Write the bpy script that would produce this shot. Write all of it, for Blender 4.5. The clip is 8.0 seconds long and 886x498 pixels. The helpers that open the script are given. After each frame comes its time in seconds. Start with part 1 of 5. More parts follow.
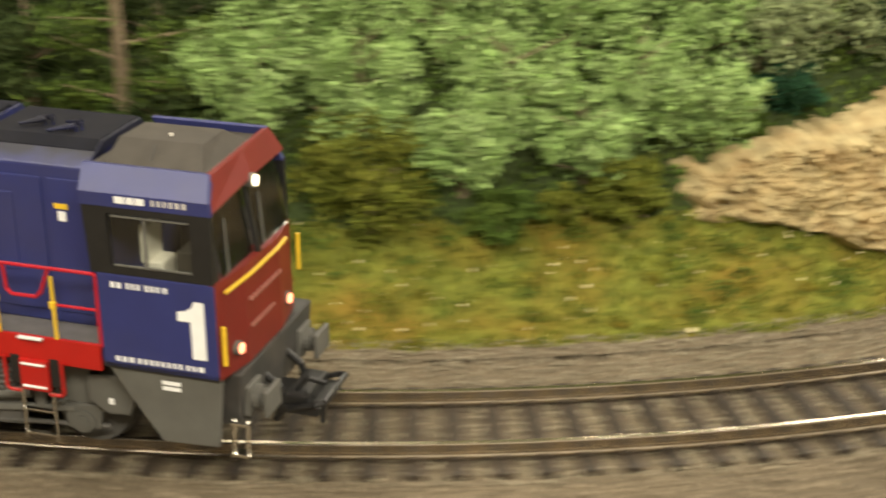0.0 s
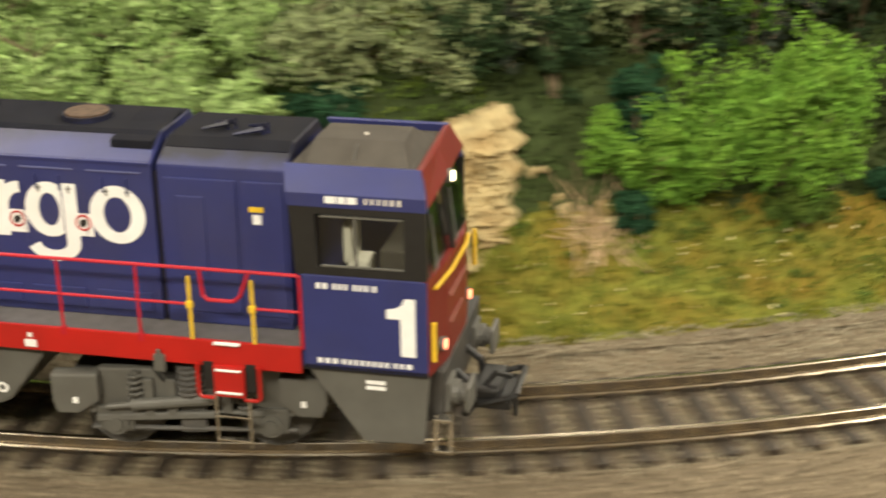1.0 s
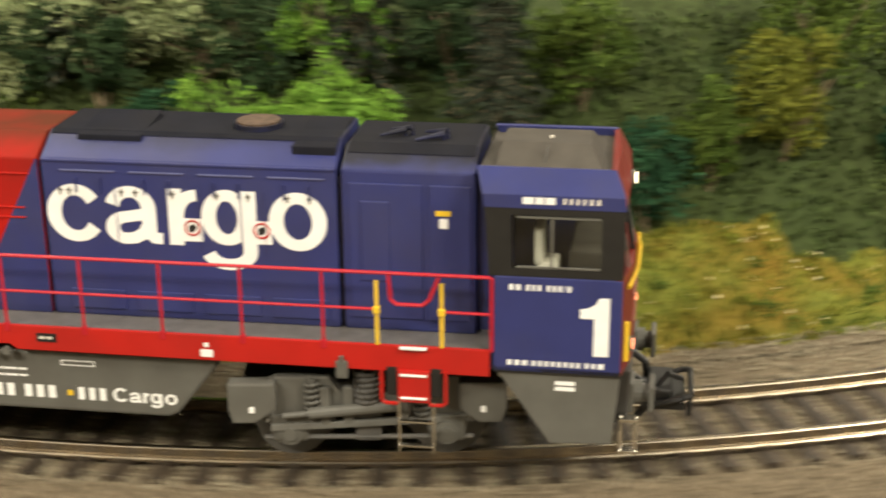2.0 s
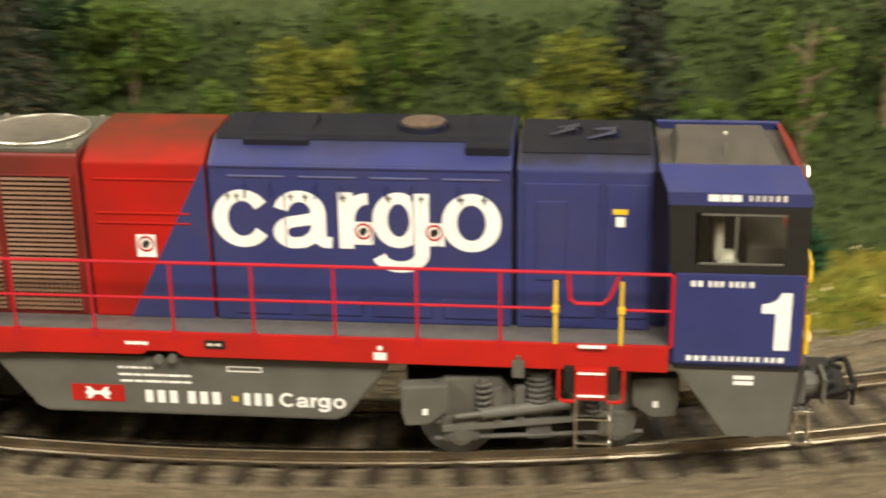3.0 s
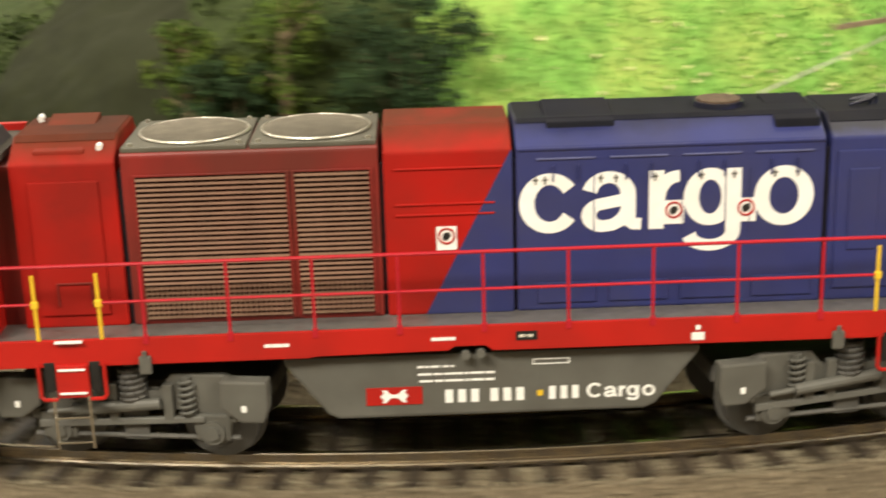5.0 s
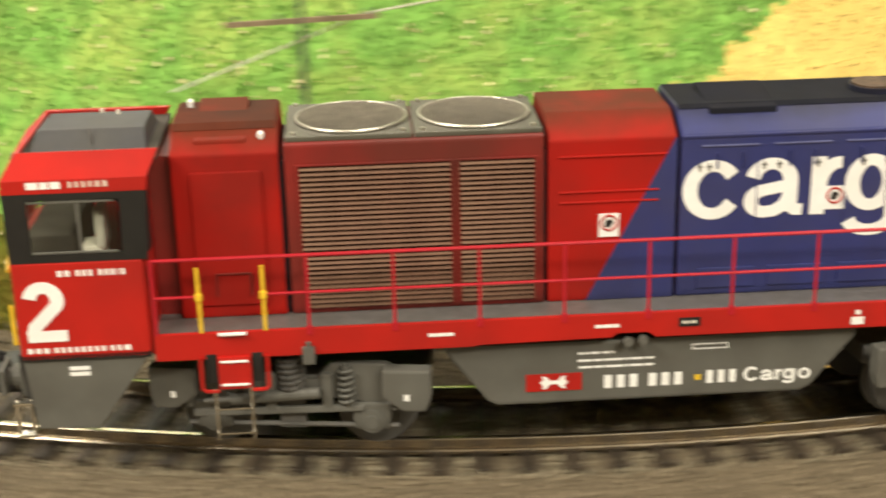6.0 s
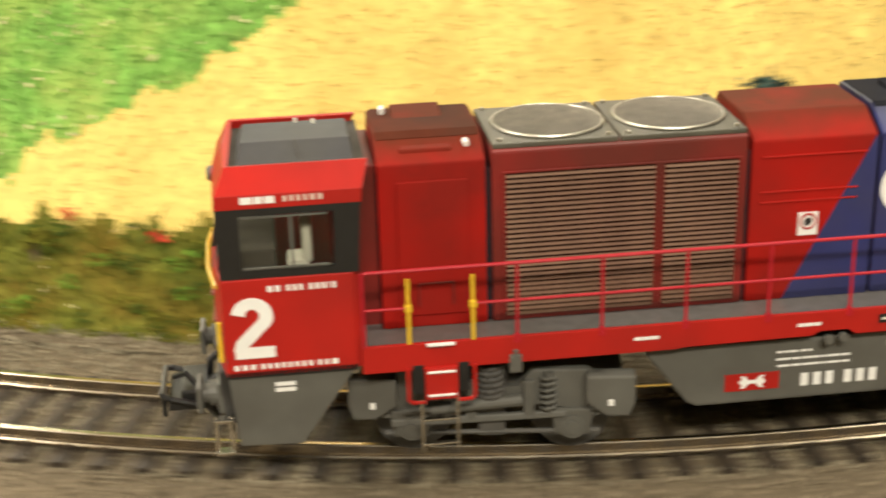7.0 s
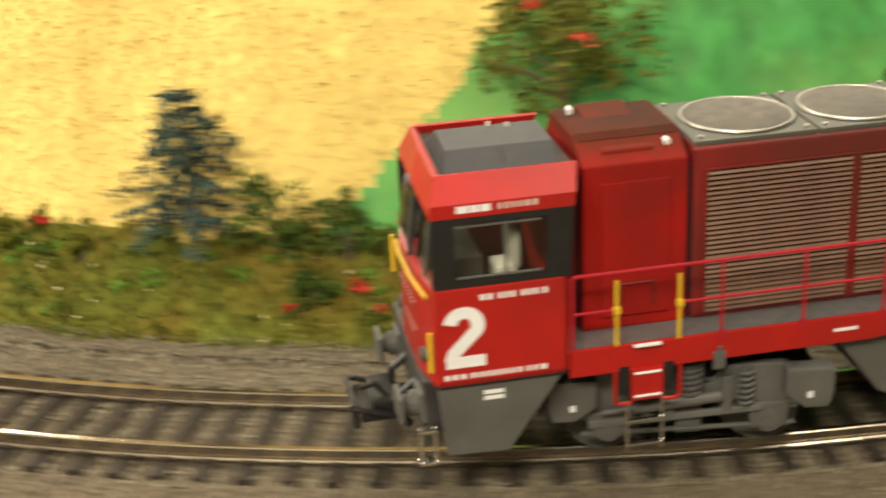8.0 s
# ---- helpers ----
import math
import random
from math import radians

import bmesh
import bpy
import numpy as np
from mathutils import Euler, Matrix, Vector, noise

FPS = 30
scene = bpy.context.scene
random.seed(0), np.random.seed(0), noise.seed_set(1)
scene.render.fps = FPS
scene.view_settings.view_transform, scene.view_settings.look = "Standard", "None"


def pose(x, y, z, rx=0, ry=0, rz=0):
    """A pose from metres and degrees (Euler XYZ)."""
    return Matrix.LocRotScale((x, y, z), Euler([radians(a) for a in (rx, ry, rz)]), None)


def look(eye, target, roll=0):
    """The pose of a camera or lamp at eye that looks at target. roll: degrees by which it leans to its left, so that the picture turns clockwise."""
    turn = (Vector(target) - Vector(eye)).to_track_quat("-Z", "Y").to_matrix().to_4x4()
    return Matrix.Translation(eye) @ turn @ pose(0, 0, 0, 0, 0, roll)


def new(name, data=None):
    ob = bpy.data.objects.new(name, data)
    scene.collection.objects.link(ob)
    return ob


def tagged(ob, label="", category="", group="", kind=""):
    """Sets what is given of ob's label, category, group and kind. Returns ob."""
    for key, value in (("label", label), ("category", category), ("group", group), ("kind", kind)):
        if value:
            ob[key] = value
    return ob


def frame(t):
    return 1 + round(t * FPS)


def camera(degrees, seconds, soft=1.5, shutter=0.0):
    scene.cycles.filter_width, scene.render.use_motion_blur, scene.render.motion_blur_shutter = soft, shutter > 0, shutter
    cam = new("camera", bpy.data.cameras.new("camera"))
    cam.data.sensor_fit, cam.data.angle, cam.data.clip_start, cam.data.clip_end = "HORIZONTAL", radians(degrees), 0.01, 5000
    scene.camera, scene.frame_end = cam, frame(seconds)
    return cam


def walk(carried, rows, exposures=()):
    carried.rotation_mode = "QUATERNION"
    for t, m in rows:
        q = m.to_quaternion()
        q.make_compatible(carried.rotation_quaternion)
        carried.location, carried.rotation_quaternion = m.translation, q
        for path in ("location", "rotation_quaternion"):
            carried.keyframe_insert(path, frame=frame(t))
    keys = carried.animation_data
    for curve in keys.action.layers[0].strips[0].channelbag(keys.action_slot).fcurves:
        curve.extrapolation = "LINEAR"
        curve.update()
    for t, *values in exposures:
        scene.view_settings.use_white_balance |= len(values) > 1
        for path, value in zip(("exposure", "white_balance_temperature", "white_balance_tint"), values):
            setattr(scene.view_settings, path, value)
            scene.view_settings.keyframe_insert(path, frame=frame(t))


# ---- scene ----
cam = camera(34.0, 8.0, 1.9, 0.75)
PATH = [
    (0.0, (-0.5600, -0.0983, 0.1159), (-0.2860, -0.0565, 0.0011), -0.00),
    (0.5, (-0.5347, -0.1960, 0.1167), (-0.2727, -0.1064, 0.0014), -0.51),
    (1.0, (-0.4936, -0.2856, 0.1137), (-0.2497, -0.1516, 0.0016), -0.74),
    (1.5, (-0.4304, -0.3717, 0.1111), (-0.2182, -0.1906, 0.0009), -0.95),
    (1.7, (-0.4074, -0.4010, 0.1090), (-0.2044, -0.2069, 0.0035), -0.55),
    (2.1, (-0.3468, -0.4564, 0.1085), (-0.1738, -0.2343, 0.0051), -0.59),
    (2.5, (-0.2726, -0.5021, 0.1110), (-0.1399, -0.2554, 0.0039), -1.15),
    (2.8, (-0.2165, -0.5284, 0.1122), (-0.1120, -0.2690, 0.0038), -1.18),
    (3.0, (-0.1804, -0.5429, 0.1121), (-0.0922, -0.2771, 0.0046), -0.88),
    (3.5, (-0.0825, -0.5653, 0.1123), (-0.0394, -0.2886, 0.0046), -0.47),
    (4.0, (0.0151, -0.5701, 0.1107), (0.0126, -0.2898, 0.0038), -0.89),
    (4.2, (0.0516, -0.5686, 0.1064), (0.0362, -0.2868, 0.0047), -0.27),
    (4.6, (0.1375, -0.5556, 0.0996), (0.0773, -0.2769, 0.0063), -0.55),
    (5.0, (0.2283, -0.5248, 0.0974), (0.1137, -0.2629, 0.0063), -1.78),
    (5.3, (0.2863, -0.4934, 0.1009), (0.1417, -0.2491, 0.0041), -2.00),
    (5.5, (0.3183, -0.4710, 0.1061), (0.1610, -0.2379, 0.0015), -1.58),
    (6.0, (0.3995, -0.4039, 0.1068), (0.1993, -0.2075, 0.0004), -1.31),
    (6.5, (0.4647, -0.3224, 0.1120), (0.2317, -0.1709, -0.0009), -1.49),
    (7.0, (0.5124, -0.2383, 0.1111), (0.2565, -0.1284, -0.0004), -1.63),
    (7.5, (0.5439, -0.1421, 0.1144), (0.2744, -0.0806, -0.0022), -1.77),
    (8.0, (0.5607, -0.0431, 0.1157), (0.2846, -0.0344, -0.0015), -2.81),
]
walk(cam, [(t, look(eye, target, roll)) for t, eye, target, roll in PATH])

# ---------------------------------------------------------------- light
world = bpy.data.worlds.new("room_air")
world.use_nodes = True
scene.world = world
world.node_tree.nodes["Background"].inputs["Color"].default_value = (1.0, 0.93, 0.82, 1)
world.node_tree.nodes["Background"].inputs["Strength"].default_value = 0.12


def added_lamp(x, y, z, length, rz, power):
    data = bpy.data.lights.new("added_lamp", "AREA")
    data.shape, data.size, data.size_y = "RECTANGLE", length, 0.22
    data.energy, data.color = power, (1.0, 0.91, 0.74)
    ob = new("added_lamp", data)
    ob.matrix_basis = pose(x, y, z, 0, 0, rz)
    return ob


# unseen area lamps added over layout and aisle, placed and powered to fill in light
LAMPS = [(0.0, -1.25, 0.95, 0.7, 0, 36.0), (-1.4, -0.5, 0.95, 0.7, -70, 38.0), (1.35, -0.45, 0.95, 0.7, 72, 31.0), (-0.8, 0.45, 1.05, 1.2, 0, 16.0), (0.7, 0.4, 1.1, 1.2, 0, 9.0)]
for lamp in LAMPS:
    added_lamp(*lamp)
scene.view_settings.exposure = -0.08

# ---------------------------------------------------------------- materials


def material(name, color, rough=0.5, metal=0.0, vary=0.15, scale=400.0, bump=0.1, stain=None, stain_amount=0.3, stain_scale=60.0, random_by="", coat=0.0, spread=0.25, soot=None):
    m = bpy.data.materials.new(name)
    m.use_nodes = True
    nt = m.node_tree
    b = nt.nodes["Principled BSDF"]
    co = nt.nodes.new("ShaderNodeTexCoord")
    n1 = nt.nodes.new("ShaderNodeTexNoise")
    n1.inputs["Scale"].default_value, n1.inputs["Detail"].default_value = scale, 5
    nt.links.new(co.outputs["Object"], n1.inputs["Vector"])
    ramp = nt.nodes.new("ShaderNodeMapRange")
    ramp.inputs[1].default_value, ramp.inputs[2].default_value = 0.3, 0.7
    ramp.inputs[3].default_value, ramp.inputs[4].default_value = 1 - vary, 1 + vary
    nt.links.new(n1.outputs["Fac"], ramp.inputs[0])
    mul = nt.nodes.new("ShaderNodeMix")
    mul.data_type, mul.blend_type = "RGBA", "MULTIPLY"
    mul.inputs[0].default_value = 1.0
    mul.inputs[6].default_value = (*color, 1)
    nt.links.new(ramp.outputs[0], mul.inputs[7])
    out = mul.outputs[2]
    if stain:
        n2 = nt.nodes.new("ShaderNodeTexNoise")
        n2.inputs["Scale"].default_value, n2.inputs["Detail"].default_value = stain_scale, 6
        nt.links.new(co.outputs["Object"], n2.inputs["Vector"])
        r2 = nt.nodes.new("ShaderNodeMapRange")
        r2.inputs[1].default_value, r2.inputs[2].default_value = 0.42, 0.68
        r2.inputs[3].default_value, r2.inputs[4].default_value = 0.0, stain_amount
        nt.links.new(n2.outputs["Fac"], r2.inputs[0])
        mx = nt.nodes.new("ShaderNodeMix")
        mx.data_type = "RGBA"
        mx.inputs[7].default_value = (*stain, 1)
        nt.links.new(r2.outputs[0], mx.inputs[0])
        nt.links.new(out, mx.inputs[6])
        out = mx.outputs[2]
    if random_by:
        if random_by == "island":
            src = nt.nodes.new("ShaderNodeNewGeometry").outputs["Random Per Island"]
        else:
            src = nt.nodes.new("ShaderNodeObjectInfo").outputs["Random"]
        hsv = nt.nodes.new("ShaderNodeHueSaturation")
        rv = nt.nodes.new("ShaderNodeMapRange")
        rv.inputs[3].default_value, rv.inputs[4].default_value = 1 - spread, 1 + spread
        nt.links.new(src, rv.inputs[0])
        nt.links.new(rv.outputs[0], hsv.inputs["Value"])
        nt.links.new(out, hsv.inputs["Color"])
        out = hsv.outputs["Color"]
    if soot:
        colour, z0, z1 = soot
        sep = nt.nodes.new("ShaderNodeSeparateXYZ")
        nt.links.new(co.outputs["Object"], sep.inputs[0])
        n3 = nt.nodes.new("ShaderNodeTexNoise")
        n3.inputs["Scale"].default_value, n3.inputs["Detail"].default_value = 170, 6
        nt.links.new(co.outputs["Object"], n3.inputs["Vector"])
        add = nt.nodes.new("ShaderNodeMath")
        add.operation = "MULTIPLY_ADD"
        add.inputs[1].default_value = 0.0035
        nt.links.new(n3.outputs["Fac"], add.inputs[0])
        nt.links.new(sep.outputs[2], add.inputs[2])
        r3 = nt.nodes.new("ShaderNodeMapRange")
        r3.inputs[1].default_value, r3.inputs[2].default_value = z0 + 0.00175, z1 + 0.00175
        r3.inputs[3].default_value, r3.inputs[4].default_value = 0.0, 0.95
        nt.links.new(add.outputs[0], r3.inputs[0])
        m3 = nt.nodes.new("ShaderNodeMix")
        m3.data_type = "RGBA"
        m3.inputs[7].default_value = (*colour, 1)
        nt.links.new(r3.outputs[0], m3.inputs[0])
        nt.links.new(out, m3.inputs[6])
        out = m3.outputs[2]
    nt.links.new(out, b.inputs["Base Color"])
    b.inputs["Roughness"].default_value, b.inputs["Metallic"].default_value = rough, metal
    b.inputs["Coat Weight"].default_value = coat
    if rough > 0.7:
        b.inputs["Specular IOR Level"].default_value = 0.15
    if bump:
        bp = nt.nodes.new("ShaderNodeBump")
        bp.inputs["Strength"].default_value, bp.inputs["Distance"].default_value = bump, 0.0004
        nt.links.new(n1.outputs["Fac"], bp.inputs["Height"])
        nt.links.new(bp.outputs["Normal"], b.inputs["Normal"])
    return m


def glow(name, color, strength):
    m = material(name, color, 0.3, vary=0.0, bump=0)
    b = m.node_tree.nodes["Principled BSDF"]
    b.inputs["Emission Color"].default_value, b.inputs["Emission Strength"].default_value = (*color, 1), strength
    return m


BLUE = material("blue_lacquer", (0.025, 0.032, 0.138), 0.42, vary=0.10, scale=150, bump=0.02, stain=(0.05, 0.05, 0.09), stain_amount=0.35, stain_scale=90)
BLUE_ROOF = material("sooty_blue_roof", (0.0085, 0.0095, 0.016), 0.8, vary=0.2, scale=200, stain=(0.016, 0.0155, 0.017), stain_amount=0.6, stain_scale=70)
RED = material("red_lacquer", (0.43, 0.010, 0.006), 0.42, vary=0.08, scale=150, bump=0.02, stain=(0.22, 0.012, 0.010), stain_amount=0.4, stain_scale=60)
RED_DIRTY = material("sooty_red_lacquer", (0.20, 0.012, 0.009), 0.5, vary=0.15, scale=160, bump=0.03, stain=(0.08, 0.018, 0.012), stain_amount=0.7, stain_scale=55)
RED_SOOT = material("sooty_red_roof", (0.085, 0.020, 0.009), 0.8, vary=0.2, scale=160, bump=0.03, stain=(0.05, 0.022, 0.014), stain_amount=0.8, stain_scale=60)
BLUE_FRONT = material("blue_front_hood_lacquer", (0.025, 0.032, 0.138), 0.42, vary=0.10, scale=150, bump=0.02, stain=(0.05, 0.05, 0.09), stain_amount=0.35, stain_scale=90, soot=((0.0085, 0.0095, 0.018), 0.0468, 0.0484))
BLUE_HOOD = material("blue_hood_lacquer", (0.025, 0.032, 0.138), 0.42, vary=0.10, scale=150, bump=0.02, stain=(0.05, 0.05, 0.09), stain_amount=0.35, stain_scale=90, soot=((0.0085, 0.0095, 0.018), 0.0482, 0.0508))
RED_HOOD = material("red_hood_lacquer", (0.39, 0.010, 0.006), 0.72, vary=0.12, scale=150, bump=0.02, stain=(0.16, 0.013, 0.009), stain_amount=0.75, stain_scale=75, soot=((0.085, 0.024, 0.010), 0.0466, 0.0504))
# front cab end: the red darkened in colour as it faces away from light
RED_NOSE_SHADE = material("red_nose_shade", (0.145, 0.013, 0.008), 0.45, vary=0.1, scale=160, bump=0.02, stain=(0.20, 0.02, 0.015), stain_amount=0.4)
RAIL_RED = material("red_rail_lacquer", (0.42, 0.010, 0.022), 0.4, vary=0.06, scale=300, bump=0.0)
GREY = material("grey_lacquer", (0.108, 0.107, 0.095), 0.55, vary=0.12, scale=200, bump=0.05, stain=(0.08, 0.075, 0.065), stain_amount=0.5, stain_scale=120)
GREY_DARK = material("dark_grey_plastic", (0.085, 0.083, 0.078), 0.6, vary=0.2, scale=300, bump=0.08, stain=(0.09, 0.08, 0.065), stain_amount=0.5, stain_scale=150)
ROOF_GREY = material("roof_grey", (0.075, 0.068, 0.058), 0.75, vary=0.15, scale=250, stain=(0.06, 0.055, 0.05), stain_amount=0.5, stain_scale=120)
DECK_GREY = material("deck_grey", (0.13, 0.122, 0.12), 0.22, vary=0.12, scale=500, bump=0.08, stain=(0.13, 0.12, 0.11), stain_amount=0.5, stain_scale=90)
FAN_PLATE = material("fan_plate_grey", (0.095, 0.092, 0.072), 0.5, metal=0.2, vary=0.2, scale=250, stain=(0.10, 0.09, 0.07), stain_amount=0.7, stain_scale=90)
WIRE = material("silver_wire", (0.46, 0.44, 0.38), 0.4, metal=0.8, vary=0.1, bump=0)
# headstock in a darker grey than the bogies
STOCK_GREY = material("dark_headstock", (0.040, 0.039, 0.037), 0.6, vary=0.2, scale=300, bump=0.08, stain=(0.07, 0.06, 0.05), stain_amount=0.5, stain_scale=150)
UNIT_GREY = material("blue_grey_unit", (0.050, 0.051, 0.056), 0.6, vary=0.15, scale=250, bump=0.05, stain=(0.07, 0.068, 0.06), stain_amount=0.5, stain_scale=120)
BLACK = material("black_plastic", (0.012, 0.012, 0.012), 0.45, vary=0.2, bump=0.03)
SHADOW_GAP = material("gap_shade", (0.020, 0.018, 0.024), 0.8, vary=0.1, bump=0)
SLAT = material("beige_slat", (0.185, 0.10, 0.066), 0.5, metal=0.2, vary=0.15, scale=300, bump=0, stain=(0.27, 0.17, 0.11), stain_amount=0.6, stain_scale=45)
GRILLE_SHADE = material("grille_shade", (0.030, 0.010, 0.007), 0.8, vary=0.2, bump=0)
WHITE = material("white_print", (0.86, 0.87, 0.86), 0.5, vary=0.05, bump=0, stain=(0.70, 0.66, 0.60), stain_amount=0.25, stain_scale=200)
SEAT = material("pale_seat", (0.72, 0.68, 0.60), 0.6, vary=0.05, bump=0)
YELLOW = material("yellow_lacquer", (0.75, 0.50, 0.03), 0.4, vary=0.08, bump=0)
FAN_WIRE = material("fan_wire", (0.20, 0.18, 0.145), 0.45, metal=0.4, vary=0.2, bump=0, stain=(0.12, 0.11, 0.09), stain_amount=0.5)
SILVER = material("bright_metal", (0.75, 0.73, 0.68), 0.22, metal=1.0, vary=0.08, bump=0)
RAIL = material("nickel_silver_rail", (0.50, 0.44, 0.35), 0.25, metal=1.0, vary=0.15, scale=300, bump=0.05, stain=(0.50, 0.40, 0.29), stain_amount=0.35, stain_scale=120)
SLEEPER = material("brown_sleeper", (0.030, 0.021, 0.013), 0.65, vary=0.25, scale=600, bump=0.3, random_by="object", spread=0.2)
BALLAST_BED = material("ballast_bed", (0.15, 0.12, 0.08), 0.9, vary=0.35, scale=900, bump=0.6, stain=(0.10, 0.08, 0.055), stain_amount=0.6, stain_scale=40)
BALLAST_PALE = material("pale_ballast_grain", (0.27, 0.238, 0.168), 0.85, vary=0.2, scale=500, bump=0.1, random_by="island", spread=0.4, stain=(0.17, 0.14, 0.10), stain_amount=0.5, stain_scale=35)
BALLAST = material("ballast_grain", (0.225, 0.186, 0.128), 0.85, vary=0.2, scale=500, bump=0.1, random_by="island", spread=0.45, stain=(0.17, 0.135, 0.09), stain_amount=0.5, stain_scale=35)
SOIL = material("forest_soil", (0.040, 0.055, 0.018), 0.9, vary=0.35, scale=500, bump=0.4, stain=(0.04, 0.06, 0.02), stain_amount=0.6, stain_scale=40)
# wood floor coloured dark to stand for the shade between the trees
WOOD_SHADE = material("wood_floor_shade", (0.021, 0.024, 0.011), 0.9, vary=0.2, scale=200, bump=0.2, stain=(0.030, 0.034, 0.017), stain_amount=0.6, stain_scale=30)
VERGE = material("verge_moss", (0.14, 0.15, 0.024), 0.9, vary=0.35, scale=500, bump=0.5, stain=(0.20, 0.115, 0.018), stain_amount=0.75, stain_scale=55)
MEADOW = material("meadow_flock", (0.20, 0.40, 0.085), 0.9, vary=0.35, scale=450, bump=0.5, stain=(0.42, 0.52, 0.13), stain_amount=0.7, stain_scale=90)
FIELD = material("yellow_field_flock", (0.77, 0.58, 0.18), 0.9, vary=0.16, scale=500, bump=0.4, stain=(0.56, 0.42, 0.12), stain_amount=0.65, stain_scale=45)
EMERALD = material("emerald_painted_slope", (0.050, 0.27, 0.050), 0.7, vary=0.3, scale=150, bump=0.25, stain=(0.22, 0.43, 0.09), stain_amount=0.8, stain_scale=32)
BARK = material("bark", (0.21, 0.165, 0.105), 0.9, vary=0.3, scale=500, bump=0.5)
ROCK = material("sandstone_bark_rock", (0.45, 0.365, 0.195), 0.85, vary=0.25, scale=260, bump=0.8, stain=(0.34, 0.23, 0.10), stain_amount=0.7, stain_scale=160)
STICK = material("dry_brushwood", (0.42, 0.30, 0.18), 0.85, vary=0.25, scale=400, bump=0.2, random_by="island")
PETAL = material("red_blossom", (0.62, 0.035, 0.02), 0.7, vary=0.2, scale=500, bump=0, random_by="island")
PALE_PETAL = material("cream_blossom", (0.75, 0.66, 0.38), 0.7, vary=0.2, scale=500, bump=0, random_by="island")
NOSE_PRINT = material("faded_print", (0.32, 0.13, 0.10), 0.6, vary=0.1, bump=0)
STAY = material("pale_stay", (0.55, 0.55, 0.45), 0.5, vary=0.1, bump=0)
POLE = material("grey_pole", (0.085, 0.08, 0.072), 0.7, vary=0.2, scale=400, bump=0.2)


def leaves(name, color, stain):
    return material(name, color, 0.75, vary=0.25, scale=300, bump=0, stain=stain, stain_amount=0.55, stain_scale=120, random_by="island", spread=0.45)


LEAF = {
    "pale": leaves("pale_green_leaf", (0.27, 0.40, 0.13), (0.44, 0.56, 0.25)),
    "olive": leaves("olive_leaf", (0.125, 0.145, 0.020), (0.19, 0.18, 0.026)),
    "bright": leaves("bright_green_leaf", (0.13, 0.27, 0.035), (0.22, 0.36, 0.05)),
    "dark": leaves("dark_green_leaf", (0.028, 0.055, 0.022), (0.05, 0.08, 0.03)),
    "teal": leaves("teal_green_leaf", (0.022, 0.068, 0.032), (0.035, 0.10, 0.04)),
    "fir": leaves("fir_needle", (0.030, 0.042, 0.028), (0.06, 0.06, 0.035)),
    "bluefir": leaves("blue_fir_needle", (0.040, 0.078, 0.068), (0.07, 0.12, 0.10)),
    "moss": leaves("moss_green_leaf", (0.070, 0.115, 0.02), (0.12, 0.15, 0.022)),
    "grass": leaves("grass_fibre", (0.165, 0.185, 0.024), (0.24, 0.15, 0.022)),
    "straw": leaves("straw_fibre", (0.62, 0.46, 0.17), (0.45, 0.28, 0.08)),
    # greyed, lightened leaf: haze over the far wood put into the colour
    "haze": leaves("haze_tint_leaf", (0.23, 0.28, 0.13), (0.32, 0.36, 0.19)),
    # dark leaf for undergrowth and for trees with their shade painted in
    "under": leaves("undergrowth_shade_leaf", (0.040, 0.062, 0.018), (0.07, 0.09, 0.025)),
    "meadow": leaves("meadow_fibre", (0.17, 0.39, 0.07), (0.38, 0.52, 0.17)),
}

GLASS = bpy.data.materials.new("cab_glass")
GLASS.use_nodes = True
_n = GLASS.node_tree
_n.nodes.remove(_n.nodes["Principled BSDF"])
_t, _g, _m = _n.nodes.new("ShaderNodeBsdfTransparent"), _n.nodes.new("ShaderNodeBsdfGlossy"), _n.nodes.new("ShaderNodeMixShader")
_t.inputs["Color"].default_value = (0.80, 0.82, 0.78, 1)
_g.inputs["Roughness"].default_value = 0.08
_f = _n.nodes.new("ShaderNodeFresnel")
_n.links.new(_f.outputs[0], _m.inputs[0])
_n.links.new(_t.outputs[0], _m.inputs[1])
_n.links.new(_g.outputs[0], _m.inputs[2])
_n.links.new(_m.outputs[0], _n.nodes["Material Output"].inputs["Surface"])
LAMP_WARM = glow("warm_lamp", (1.0, 0.85, 0.55), 6.0)
LAMP_RED = glow("red_lamp", (1.0, 0.30, 0.15), 4.0)

# ---------------------------------------------------------------- mesh helpers
MM = 0.001


def part(name, bm, mat, parent, label=""):
    me = bpy.data.meshes.new(name)
    bmesh.ops.recalc_face_normals(bm, faces=bm.faces)
    bm.to_mesh(me)
    bm.free()
    for m in mat if isinstance(mat, (list, tuple)) else [mat]:
        me.materials.append(m)
    ob = new(name, me)
    ob.parent = parent
    return tagged(ob, label)


def box(bm, x0, x1, y0, y1, z0, z1, bevel=0.0):
    """A box in millimetres."""
    r = bmesh.ops.create_cube(bm, size=1.0)
    for v in r["verts"]:
        v.co = Vector(((x0 + x1) / 2 + v.co.x * abs(x1 - x0), (y0 + y1) / 2 + v.co.y * abs(y1 - y0), (z0 + z1) / 2 + v.co.z * abs(z1 - z0))) * MM
    if bevel:
        edges = list({e for v in r["verts"] for e in v.link_edges})
        bmesh.ops.bevel(bm, geom=edges, offset=bevel * MM, segments=2, affect="EDGES", profile=0.6)


